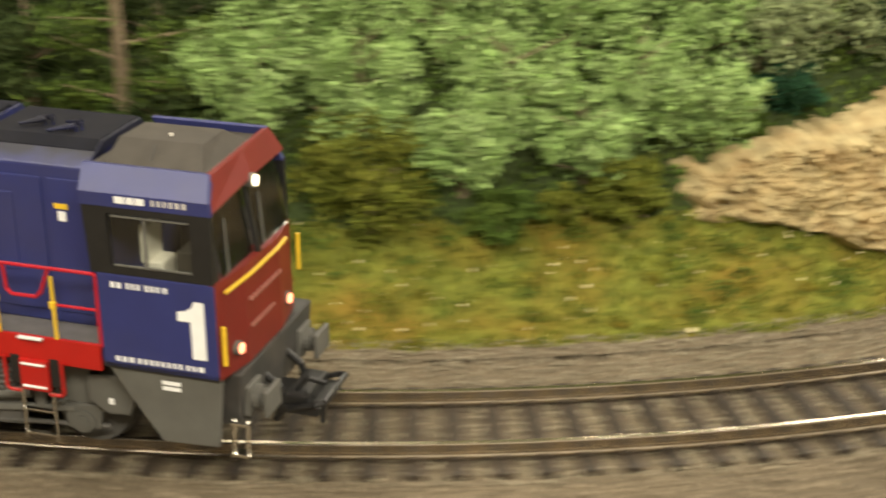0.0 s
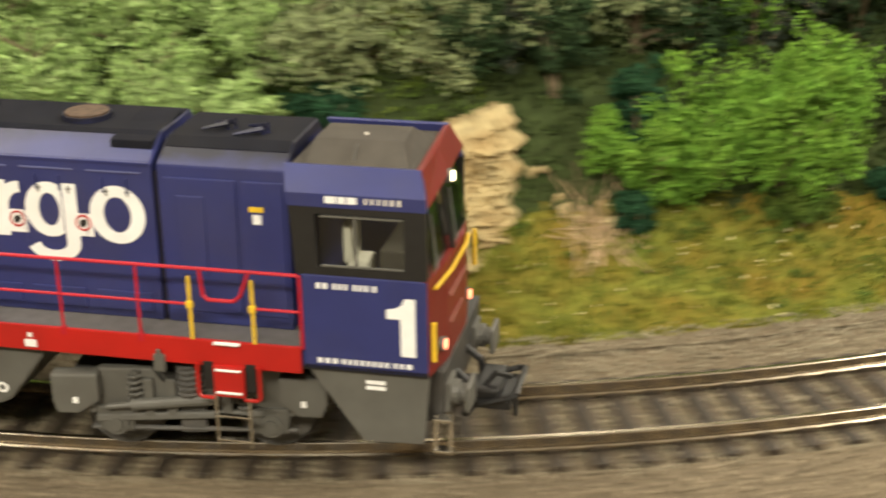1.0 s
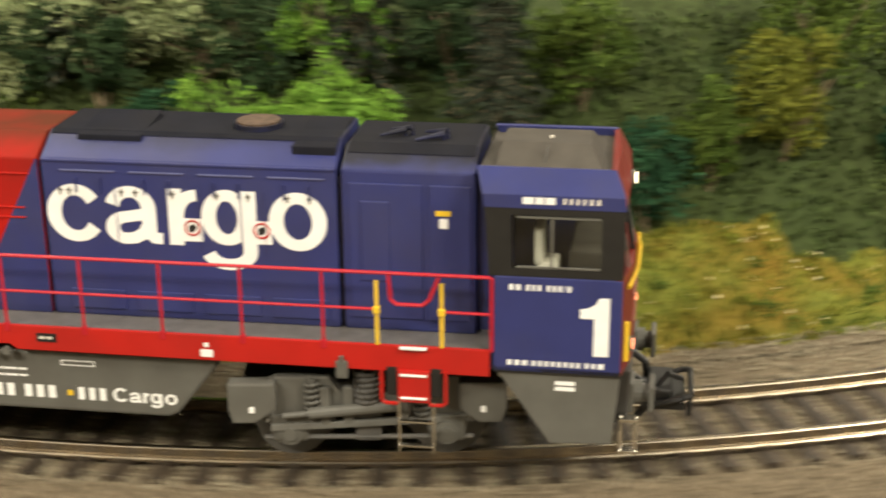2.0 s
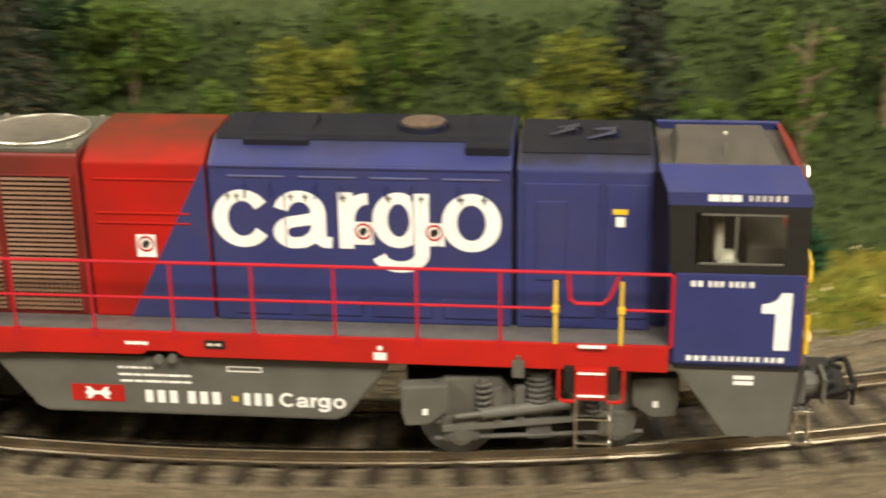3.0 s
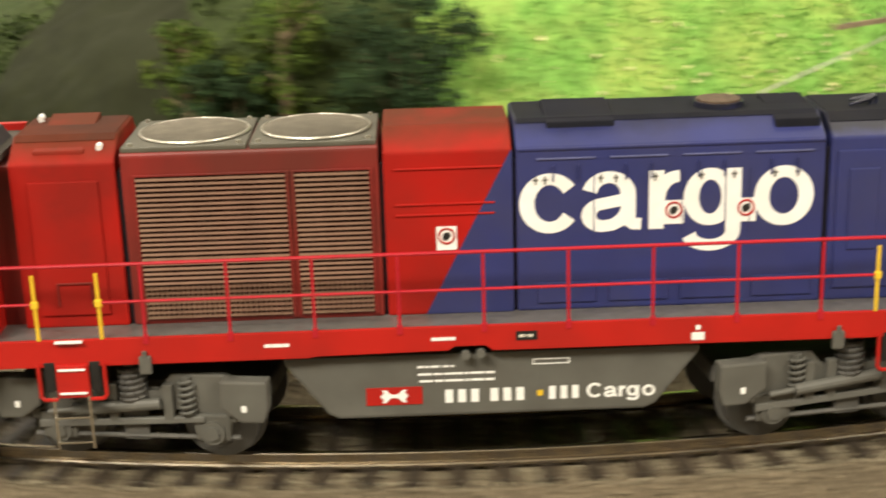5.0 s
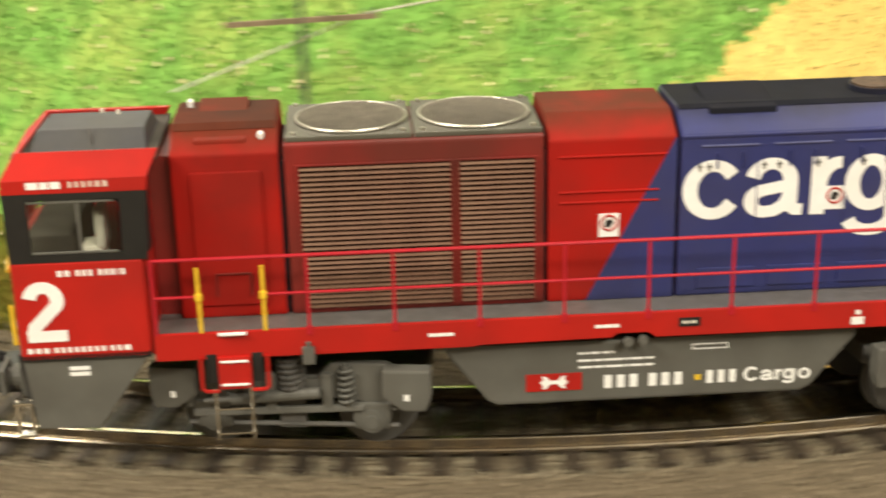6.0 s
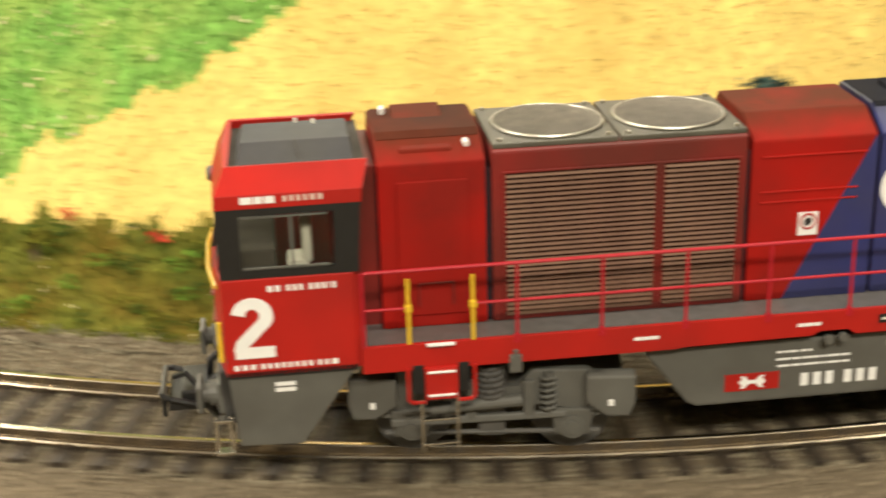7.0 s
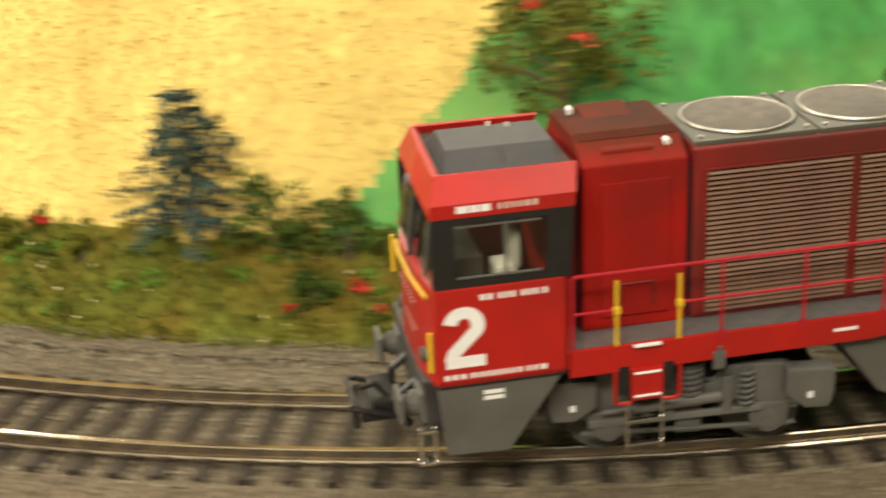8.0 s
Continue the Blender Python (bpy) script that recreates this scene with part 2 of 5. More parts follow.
def prism(bm, pts, axis, a, b, bevel=0.0):
    """A polygon in millimetres drawn out along an axis from a to b."""
    def at(p, d):
        return Vector({"y": (p[0], d, p[1]), "x": (d, p[0], p[1]), "z": (p[0], p[1], d)}[axis]) * MM
    va, vb = [bm.verts.new(at(p, a)) for p in pts], [bm.verts.new(at(p, b)) for p in pts]
    faces = [bm.faces.new(va), bm.faces.new(vb[::-1])]
    n = len(pts)
    for i in range(n):
        faces.append(bm.faces.new((va[i], vb[i], vb[(i + 1) % n], va[(i + 1) % n])))
    if bevel:
        edges = list({e for f in faces for e in f.edges})
        bmesh.ops.bevel(bm, geom=edges, offset=bevel * MM, segments=2, affect="EDGES", profile=0.6)


def hull(bm, lo, hi, bevel=0.0):
    """A solid between two rings of points (millimetres) with as many corners."""
    a, b = [bm.verts.new(Vector(p) * MM) for p in lo], [bm.verts.new(Vector(p) * MM) for p in hi]
    faces = [bm.faces.new(a), bm.faces.new(b[::-1])]
    for i in range(len(a)):
        j = (i + 1) % len(a)
        faces.append(bm.faces.new((a[i], b[i], b[j], a[j])))
    if bevel:
        bmesh.ops.bevel(bm, geom=list({e for f in faces for e in f.edges}), offset=bevel * MM, segments=2, affect="EDGES", profile=0.6)


def rod(bm, p, q, r, sides=8, r2=None):
    """A round bar in millimetres from p to q."""
    p, q = Vector(p) * MM, Vector(q) * MM
    d = q - p
    m = Matrix.Translation((p + q) / 2) @ d.to_track_quat("Z", "Y").to_matrix().to_4x4()
    bmesh.ops.create_cone(bm, cap_ends=True, segments=sides, radius1=r * MM, radius2=(r if r2 is None else r2) * MM, depth=d.length, matrix=m)


def tube(bm, pts, r, sides=6):
    for a, b in zip(pts, pts[1:]):
        rod(bm, a, b, r, sides)


def bars(name, x0, x1, y, z0, z1, widths, mat, parent, label="", gap=0.25, apart=False):
    """A line of plain bars, as wide as the words that they stand for."""
    bm = bmesh.new()
    total = sum(abs(w) for w in widths)
    x, unit = x0, (x1 - x0) / total
    for w in widths:
        if w > 0:
            box(bm, x, x + w * unit - gap, y - 0.06, y + 0.05, z0, z1)
            if apart:
                part(name, bm, mat, parent, label)
                bm = bmesh.new()
        x += abs(w) * unit
    return None if apart else part(name, bm, mat, parent, label)


def thing(name, label, category, group="", kind=""):
    return tagged(new(name), label, category, group, kind)


def polar(phi, r, z=0.0):
    a = radians(phi)
    return Vector((r * math.sin(a), -r * math.cos(a), z))


def mesh_object(name, verts, faces, mat, label="", category="", group="", kind=""):
    me = bpy.data.meshes.new(name)
    me.from_pydata(verts, [], faces)
    for m in mat if isinstance(mat, (list, tuple)) else [mat]:
        me.materials.append(m)
    return tagged(new(name, me), label, category, group, kind)


# ---------------------------------------------------------------- the layout's ground
R_TRACK, GAUGE = 0.360, 0.0165
# heights of the slope by the distance inward from the ballast's edge: a gentle wooded bank and a steep field
PROFILE_A = ((-1, -0.0038), (0, -0.0035), (0.008, -0.002), (0.02, 0.002), (0.032, 0.010), (0.05, 0.030), (0.08, 0.048), (0.33, 0.07))
PROFILE_B = ((-1, -0.0038), (0, -0.0035), (0.004, -0.001), (0.012, 0.010), (0.028, 0.036), (0.042, 0.058), (0.08, 0.08), (0.33, 0.09))
# plan distances shifted inward along sight lines to fit the camera's view: plan, set-out
SET_A = ((-1, -1), (0, 0), (0.006, 0.012), (0.01, 0.0199), (0.015, 0.0272), (0.02, 0.0336), (0.03, 0.0436), (0.04, 0.0557), (0.055, 0.0709), (0.07, 0.0967), (0.327, 0.327))
SET_B = ((-1, -1), (0, 0), (0.003, 0.0052), (0.01, 0.0137), (0.02, 0.0274), (0.03, 0.0393), (0.037, 0.0539), (0.327, 0.327))
PLAN_RISE = ((0, -0.003), (0.002, 0.0), (0.009, 0.012), (0.022, 0.042), (0.037, 0.068), (0.08, 0.09), (0.33, 0.1))


def table(rows, x):
    return float(np.interp(x, [p[0] for p in rows], [p[1] for p in rows]))


def along(phi):
    """The set-out angle of a plan angle, stretched to fit the camera's view."""
    return 1.2247 * phi - 0.4


def inward(r, phi):
    """The set-out radius of a plan radius, shifted to fit the camera's view."""
    u, k = 0.327 - r, ease(-5, 20, phi)
    return 0.327 - (table(SET_A, u) * (1 - k) + table(SET_B, u) * k)


def ease(a, b, x):
    s = min(max((x - a) / (b - a), 0), 1)
    return s * s * (3 - 2 * s)


def ground_z(r, phi):
    """The height of the ground at a set-out place."""
    u, k = 0.327 - r, ease(-6, 24, phi)
    z = table(PROFILE_A, u) * (1 - k) + table(PROFILE_B, u) * k
    rough = min(max(u / 0.03, 0), 1)
    p = polar(phi, r)
    return z + rough * 0.0016 * (noise.noise(p * 90) + 0.5 * noise.noise(p * 260)) + 0.0003 * noise.noise(p * 420)


def on_ground(phi, r, lift=0.0):
    """The set-out place of a plan place, on the ground."""
    f, q = along(phi), inward(r, phi)
    return polar(f, q, ground_z(q, f) + lift)


def zone(r, phi):
    """Which flock covers the ground: 0 ballast, 1 verge, 2 wood, 3 wood floor painted dark as shade, 4 meadow, 5 field,
    6 emerald slope.
    """
    p = polar(phi, r)
    w = noise.noise(p * 120) * 0.5 + noise.noise(p * 330) * 0.3 + noise.noise(p * 1100) * 0.25
    if r > 0.3285 + w * 0.0035:
        return 0
    if phi < 19 + w * 2:
        edge = 0.309 if phi < -20 else 0.316
        if r > edge + w * 0.004:
            return 1
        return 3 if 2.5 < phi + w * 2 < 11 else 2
    if r > 0.3168 + w * 0.003:
        return 1
    z = table(PLAN_RISE, 0.327 - r)
    if phi < 43 + (z - 0.037) * 280 + w * 2.5:
        return 4
    return 5 if phi < 67.4 + (z - 0.03) * 150 + w * 1.2 else 6


def build_ground():
    radii = [0.0, 0.06, 0.12, 0.18, 0.22, 0.25] + list(np.arange(0.262, 0.293, 0.0015)) + list(np.arange(0.293, 0.333, 0.0005)) + list(np.arange(0.333, 0.405, 0.003)) + [0.41, 0.43, 0.47, 0.52, 0.6, 0.75, 0.9, 1.2]
    phis = list(np.arange(-147, -94, 2.0)) + list(np.arange(-94, 94.01, 0.2)) + list(np.arange(96, 147.5, 2.0))
    verts, faces, zones = [], [], []
    for ph in phis:
        for r in radii:
            verts.append(on_ground(ph, r) if r < 0.5 else polar(along(ph), r, -0.0038))
    n = len(radii)
    for i in range(len(phis) - 1):
        for j in range(n - 1):
            faces.append((i * n + j, (i + 1) * n + j, (i + 1) * n + j + 1, i * n + j + 1))
            zones.append(zone((radii[j] + radii[j + 1]) / 2, (phis[i] + phis[i + 1]) / 2))
    ob = mesh_object("ground", verts, faces, [BALLAST_BED, VERGE, SOIL, WOOD_SHADE, MEADOW, FIELD, EMERALD], "modelled layout hillside with ballast, moss, meadow and yellow field", "ground", kind="structure")
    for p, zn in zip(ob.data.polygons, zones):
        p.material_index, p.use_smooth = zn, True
    return ob


build_ground()


def build_room():
    bm = bmesh.new()
    box(bm, -3000, 3000, -3000, 3000, -1150, -1100)
    part("floor", bm, material("grey_floor", (0.25, 0.23, 0.2), 0.6), None, "plain grey hall floor")["kind"] = "structure"
    wall = material("hall_wall", (0.75, 0.70, 0.60), 0.8, vary=0.05, scale=20)
    for nm, b in (("wall_north", (-3000, 3000, 3000, 3100)), ("wall_south", (-3000, 3000, -3100, -3000)), ("wall_east", (3000, 3100, -3000, 3000)), ("wall_west", (-3100, -3000, -3000, 3000))):
        bm = bmesh.new()
        box(bm, *b, -1100, 1600)
        part(nm, bm, wall, None, "plain cream hall wall")["kind"] = "structure"
    bm = bmesh.new()
    box(bm, -3000, 3000, -3000, 3000, 1600, 1650)
    part("ceiling", bm, wall, None, "plain cream hall ceiling")["kind"] = "structure"


build_room()

# ---------------------------------------------------------------- track
track = thing("railway_track", "curved two-rail model railway track on brown sleepers", "railway track", kind="structure")


def sweep_rail(name, radius):
    prof = [(-0.4, 0.0), (0.33, 0.0), (0.41, -0.035), (0.55, -0.17), (0.55, -0.6), (0.22, -0.85), (0.22, -1.65), (0.72, -1.84), (0.95, -2.06), (1.15, -2.14), (1.15, -2.35), (-1.15, -2.35), (-1.15, -2.12), (-0.75, -1.88), (-0.22, -1.65), (-0.22, -0.85), (-0.55, -0.6), (-0.55, -0.16)]
    verts, faces = [], []
    phis = np.arange(-140, 140.01, 0.75)
    for ph in phis:
        for u, z in prof:
            verts.append(polar(ph, radius + u * MM, z * MM))
    n = len(prof)
    for i in range(len(phis) - 1):
        for j in range(n):
            faces.append((i * n + j, i * n + (j + 1) % n, (i + 1) * n + (j + 1) % n, (i + 1) * n + j))
    ob = mesh_object(name, verts, faces, RAIL)
    ob.parent = track
    return tagged(ob, "shiny nickel-silver rail")


sweep_rail("rail", R_TRACK + GAUGE / 2 + 0.0005)
sweep_rail("rail", R_TRACK - GAUGE / 2 - 0.0005)

# ---------------------------------------------------------------- locomotive
loco = thing("model_locomotive", "model diesel locomotive, blue and red with grey underframe and red handrails", "locomotive")
SIDE = -17.5     # the near side of sill, cab and handrail, in millimetres
HOOD = -11.5     # the near side of the engine hood
PIVOT = 52.0


def hood_ring(x, top=50.3, flat=6.4, eave=47.1, w=11.5, z0=22.0):
    return [(x, -w, z0), (x, 9.0, z0), (x, 9.0, eave - 1.5), (x, 5.6, top), (x, -flat, top), (x, -w, eave)]


def hood(name, x0, x1, mat, label="", **k):
    bm = bmesh.new()
    hull(bm, hood_ring(x0, **k), hood_ring(x1, **k), 0.35)
    return part(name, bm, mat, loco, label)


def soot_roof(parent, x0, x1, mat, reach, top, flat=6.4, eave=47.1, w=11.5):
    """The sooty crown of a hood, reaching down its near slope."""
    z = eave + (top - eave) * (w - reach) / (w - flat) + 0.12
    ring = lambda x: [(x, -reach, z), (x, -flat, top + 0.14), (x, 5.5, top + 0.14), (x, 5.4, top - 0.3), (x, -reach + 0.1, z - 0.4)]
    bm = bmesh.new()
    hull(bm, ring(x0), ring(x1))
    return part("roof_panel", bm, mat, parent, "sooty dark roof panel")


def build_hoods():
    # core box coloured dark to stand for the shade in the hood gaps
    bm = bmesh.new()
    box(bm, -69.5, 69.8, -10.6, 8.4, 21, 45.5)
    part("hood_core", bm, SHADOW_GAP, loco, "dark core painted as the shade between the hoods")
    for x0, x1, mat in ((-72.9, -69.4, RED_DIRTY), (69.7, 72.9, BLUE)):
        bm = bmesh.new()
        box(bm, x0, x1, -9.4, 8.0, 21, 46.6, 0.2)
        part("cab_passage", bm, mat, loco, "narrow link between hood and cab")
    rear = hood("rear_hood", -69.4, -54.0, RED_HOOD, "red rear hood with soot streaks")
    soot_roof(rear, -69.0, -54.4, RED_SOOT, 7.6, 50.3)
    bm = bmesh.new()
    hull(bm, [(-66, -10.0, 47.0), (-58.6, -10.0, 47.0), (-58.6, 4.6, 50.0), (-66, 4.6, 50.0)], [(-66, -9.8, 48.7), (-58.6, -9.8, 48.7), (-58.6, 4.6, 51.3), (-66, 4.6, 51.3)], 0.25)
    part("roof_hatch", bm, RED_HOOD, rear, "dusty red hatch")
    for x, y in ((-56.4, -9.0), (-67.3, 2.5)):
        bm = bmesh.new()
        rod(bm, (x, y, 47.4), (x, y, 49.0 if y < 0 else 51.2), 0.4, 10)
        rod(bm, (x, y - 0.5, 48.9 if y < 0 else 51.0), (x, y + 0.6, 49.1 if y < 0 else 51.2), 0.45, 10)
        part("horn", bm, WHITE, rear, "pale stub on the roof")
    for x0, x1, z0, z1 in ((-66.8, -56.6, 30.5, 44.5),):
        bm = bmesh.new()
        box(bm, x0, x1, HOOD - 0.35, HOOD + 0.2, z0 - 6.5, z1, 0.15)
        part("hood_door", bm, RED_HOOD, rear)
    bm = bmesh.new()
    tube(bm, [(-64, HOOD - 0.45, 25.5), (-64, HOOD - 0.45, 29), (-59, HOOD - 0.45, 29), (-59, HOOD - 0.45, 25.5)], 0.16)
    part("door_rib", bm, RED_DIRTY, rear)
    # cooling section
    cooler = hood("cooler_hood", -53.2, -15.8, RED_DIRTY, "soot-browned red cooler hood with louvres", top=48.5, flat=11.0, eave=48.0)
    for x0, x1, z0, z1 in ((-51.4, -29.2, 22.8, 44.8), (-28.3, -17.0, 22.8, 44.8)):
        # near-black sheet behind the slats, painted as the shade inside the louvre
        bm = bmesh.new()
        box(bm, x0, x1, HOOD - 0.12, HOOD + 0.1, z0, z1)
        louvre = part("louvre", bm, GRILLE_SHADE, loco, "beige louvre over a sheet painted dark as a shaded opening")
        bm = bmesh.new()
        for a in ((x0 - 0.3, x0 + 0.2, z0 - 0.3, z1 + 0.3), (x1 - 0.2, x1 + 0.3, z0 - 0.3, z1 + 0.3)):
            box(bm, a[0], a[1], HOOD - 0.35, HOOD, a[2], a[3], 0.08)
        box(bm, x0 + 0.2, x1 - 0.2, HOOD - 0.35, HOOD, z1, z1 + 0.3, 0.08)
        part("louvre_frame", bm, RED_DIRTY, cooler)
        slat_mesh = None
        count = 29
        for i in range(count):
            z = z0 + 0.4 + (z1 - z0 - 0.8) * i / (count - 1)
            if slat_mesh is None:
                bm = bmesh.new()
                prism(bm, [(-0.30, -0.12), (-0.40, -0.18), (0.0, 0.02), (0.0, 0.12)], "x", x0 + 0.25, x1 - 0.25)
                s = part("slat", bm, SLAT, louvre)
                slat_mesh = s.data
            else:
                s = new("slat", slat_mesh)
                s.parent = louvre
            s.matrix_basis = Matrix.Translation((0, (HOOD - 0.12) * MM, z * MM))
        bm = bmesh.new()
        n = int((x1 - x0) / 0.75)
        for i in range(n):
            x = x0 + 0.4 + i * (x1 - x0 - 0.8) / (n - 1)
            box(bm, x - 0.07, x + 0.07, HOOD - 0.5, HOOD - 0.2, z0 + 0.2, z0 + 5.2)
        part("louvre_grid", bm, SLAT, louvre)
    for x0, x1, xc in ((-53.0, -34.8, -43.4), (-34.4, -16.0, -25.2)):
        bm = bmesh.new()
        box(bm, x0, x1, -11.2, 6.9, 48.3, 49.1, 0.2)
        plate = part("fan_plate", bm, FAN_PLATE, loco, "dusty grey fan plate")
        for sx in (x0 + 1.2, x1 - 1.2):
            for sy in (-10.0, 5.8):
                bm = bmesh.new()
                rod(bm, (sx, sy, 48.9), (sx, sy, 49.5), 0.38, 8)
                part("bolt", bm, WIRE, plate)
        bm = bmesh.new()
        rod(bm, (xc, -2.1, 48.9), (xc, -2.1, 49.22), 7.9, 40)
        part("fan_opening", bm, GREY_DARK, plate, "dark fan opening")
        bm = bmesh.new()
        def dome(u, v):
            return (xc + u, v - 2.1, 49.35 + 0.45 * math.sqrt(max(0.0, 1 - (u * u + v * v) / 67.3)))
        seg = 40
        rows = []
        for i in range(seg):
            a = 2 * math.pi * i / seg
            rows.append([bm.verts.new(Vector((xc + (8.15 + 0.24 * math.cos(b)) * math.cos(a), (8.15 + 0.24 * math.cos(b)) * math.sin(a) - 2.1, 49.36 + 0.24 * math.sin(b))) * MM) for b in (0, 1.05, 2.09, 3.14, 4.19, 5.24)])
        for i in range(seg):
            for k in range(6):
                bm.faces.new((rows[i][k], rows[(i + 1) % seg][k], rows[(i + 1) % seg][(k + 1) % 6], rows[i][(k + 1) % 6]))
        part("guard_ring", bm, WIRE, plate, "bright ring round the fan")
        bm = bmesh.new()
        for i in range(-17, 18):
            c = i * 0.47
            half = math.sqrt(8.1 ** 2 - c * c)
            cuts = [half * k / 4 for k in range(-4, 5)]
            tube(bm, [dome(c, q) for q in cuts], 0.075, 4)
            tube(bm, [dome(q, c) for q in cuts], 0.075, 4)
        part("fan_guard", bm, FAN_WIRE, plate, "domed silver wire fan guard")
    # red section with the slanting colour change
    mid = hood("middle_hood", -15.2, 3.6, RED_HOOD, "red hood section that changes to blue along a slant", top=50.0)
    bm = bmesh.new()
    prism(bm, [(-9.5, 22.1), (3.62, 22.1), (3.62, 46.9), (3.4, 46.9)], "y", HOOD - 0.08, HOOD + 0.1)
    part("blue_panel", bm, BLUE, mid, "blue paint beyond a slanting edge")
    for z in (44.6, 39.2, 37.6):
        bm = bmesh.new()
        box(bm, -13.6, 2.2 if z > 40 else 1.0, HOOD - 0.22, HOOD + 0.1, z - 0.12, z + 0.12, 0.05)
        part("bead", bm, RED, mid)
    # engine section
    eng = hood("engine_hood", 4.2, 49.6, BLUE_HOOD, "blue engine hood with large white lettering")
    soot_roof(eng, 4.6, 49.2, BLUE_ROOF, 7.2, 50.3)
    for x0, x1, y0, y1, z in ((9.0, 19.0, -8.2, 2.5, 51.4), (42.6, 49.2, -9.4, 3.0, 51.0)):
        bm = bmesh.new()
        hull(bm, [(x0, y0, z - 3.0), (x1, y0, z - 3.0), (x1, y1, z - 1.4), (x0, y1, z - 1.4)], [(x0, y0 + 0.1, z - 1.3), (x1, y0 + 0.1, z - 1.3), (x1, y1, z), (x0, y1, z)], 0.2)
        part("roof_hatch", bm, BLUE_ROOF, eng, "sooty blue roof hatch")
    bm = bmesh.new()
    rod(bm, (35.6, -1.6, 50.0), (35.6, -1.6, 51.2), 3.7, 32)
    cap = part("exhaust_collar", bm, BLUE_HOOD, loco, "blue round exhaust collar")
    bm = bmesh.new()
    rod(bm, (35.6, -1.6, 51.0), (35.6, -1.6, 51.5), 3.3, 28)
    part("exhaust_cap", bm, material("rusty_cap", (0.085, 0.055, 0.036), 0.7, vary=0.4, scale=900), cap, "rusty brown cap")
    for i in range(4):
        x = 7.2 + i * 10.7
        bm = bmesh.new()
        box(bm, x, x + 8.6, HOOD - 0.2, HOOD + 0.1, 45.3, 45.55, 0.06)
        part("door_hinge_strip", bm, material("pale_blue_edge", (0.10, 0.11, 0.24), 0.5), eng)
        bm = bmesh.new()
        box(bm, x, x + 8.8, HOOD - 0.25, HOOD + 0.1, 23.2, 26.4, 0.15)
        part("vent_flap", bm, BLUE, eng)
        for u in (2.4, 6.2):
            bm = bmesh.new()
            box(bm, x + u - 0.1, x + u + 0.1, HOOD - 0.3, HOOD + 0.1, 42.0, 44.4, 0.04)
            part("hinge", bm, BLUE, eng)
    bm = bmesh.new()
    box(bm, 4.4, 49.4, HOOD - 0.18, HOOD + 0.1, 46.7, 47.05, 0.08)
    part("eave_bead", bm, BLUE, eng)
    cargo_word(eng)
    for x, z in ((27.4, 36.8), (38.1, 36.8)):
        warning_sticker(eng, x, z)
    warning_sticker(mid, -6.2, 34.0)
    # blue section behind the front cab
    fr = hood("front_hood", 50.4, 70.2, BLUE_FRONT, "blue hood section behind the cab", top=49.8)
    soot_roof(fr, 50.8, 69.8, BLUE_ROOF, 8.4, 49.8)
    for x0, x1 in ((51.4, 62.4), (63.4, 69.6)):
        bm = bmesh.new()
        box(bm, x0, x1, HOOD - 0.3, HOOD + 0.1, 24, 45.2, 0.18)
        part("hood_door", bm, BLUE, fr)
    bm = bmesh.new()
    box(bm, 53.2, 57.6, HOOD - 0.5, HOOD, 30, 42.5, 0.2)
    part("door_panel", bm, BLUE, fr)
    bm = bmesh.new()
    box(bm, 64.4, 66.6, HOOD - 0.42, HOOD, 40.6, 41.4)
    part("yellow_plate", bm, YELLOW, fr, "small yellow plate")
    bm = bmesh.new()
    box(bm, 64.9, 66.2, HOOD - 0.42, HOOD, 38.7, 40.2)
    part("white_plate", bm, WHITE, fr, "small white plate")
    for i, (a, b) in enumerate((((55.0, -4, 50.3), (58.5, -2.5, 50.9)), ((56, -0.5, 50.3), (59.5, -2, 51.1)), ((60.5, -5.5, 50.2), (64.5, -4, 50.8)), ((61.5, -1.5, 50.4), (65, -3.2, 51.1)))):
        bm = bmesh.new()
        rod(bm, a, b, 0.2, 8, 0.5)
        rod(bm, (b[0], b[1], 48.8), b, 0.25, 6)
        part("air_horn", bm, BLUE_HOOD, fr, "dark blue air horn")


def ribbon(bm, pts, wide, thin, y):
    """A raised stroke along a path in the side plane (millimetres), wide where it runs upright and thin where it runs level."""
    left, right = [], []
    for i, p in enumerate(pts):
        a, b = pts[max(i - 1, 0)], pts[min(i + 1, len(pts) - 1)]
        if pts[0] == pts[-1] and i in (0, len(pts) - 1):
            a, b = pts[-2], pts[1]
        d = Vector((b[0] - a[0], b[1] - a[1])).normalized()
        n = Vector((-d.y, d.x)) * (wide * d.y * d.y + thin * d.x * d.x) / 2
        left.append((p[0] + n.x, p[1] + n.y))
        right.append((p[0] - n.x, p[1] - n.y))
    lv = [[bm.verts.new(Vector((q[0], yy, q[1])) * MM) for q in side] for side in (left, right) for yy in (y, y + 0.1)]
    for i in range(len(pts) - 1):
        bm.faces.new((lv[0][i], lv[0][i + 1], lv[2][i + 1], lv[2][i]))
        bm.faces.new((lv[0][i], lv[1][i], lv[1][i + 1], lv[0][i + 1]))
        bm.faces.new((lv[2][i], lv[2][i + 1], lv[3][i + 1], lv[3][i]))
    for i in (0, len(pts) - 1):
        bm.faces.new((lv[0][i], lv[2][i], lv[3][i], lv[1][i]))


def arc(cx, cz, rx, rz, a0, a1, n=32):
    pts = [(cx + rx * math.cos(radians(a0 + (a1 - a0) * i / n)), cz + rz * math.sin(radians(a0 + (a1 - a0) * i / n))) for i in range(n + 1)]
    if a1 - a0 == 360:
        pts[-1] = pts[0]
    return pts


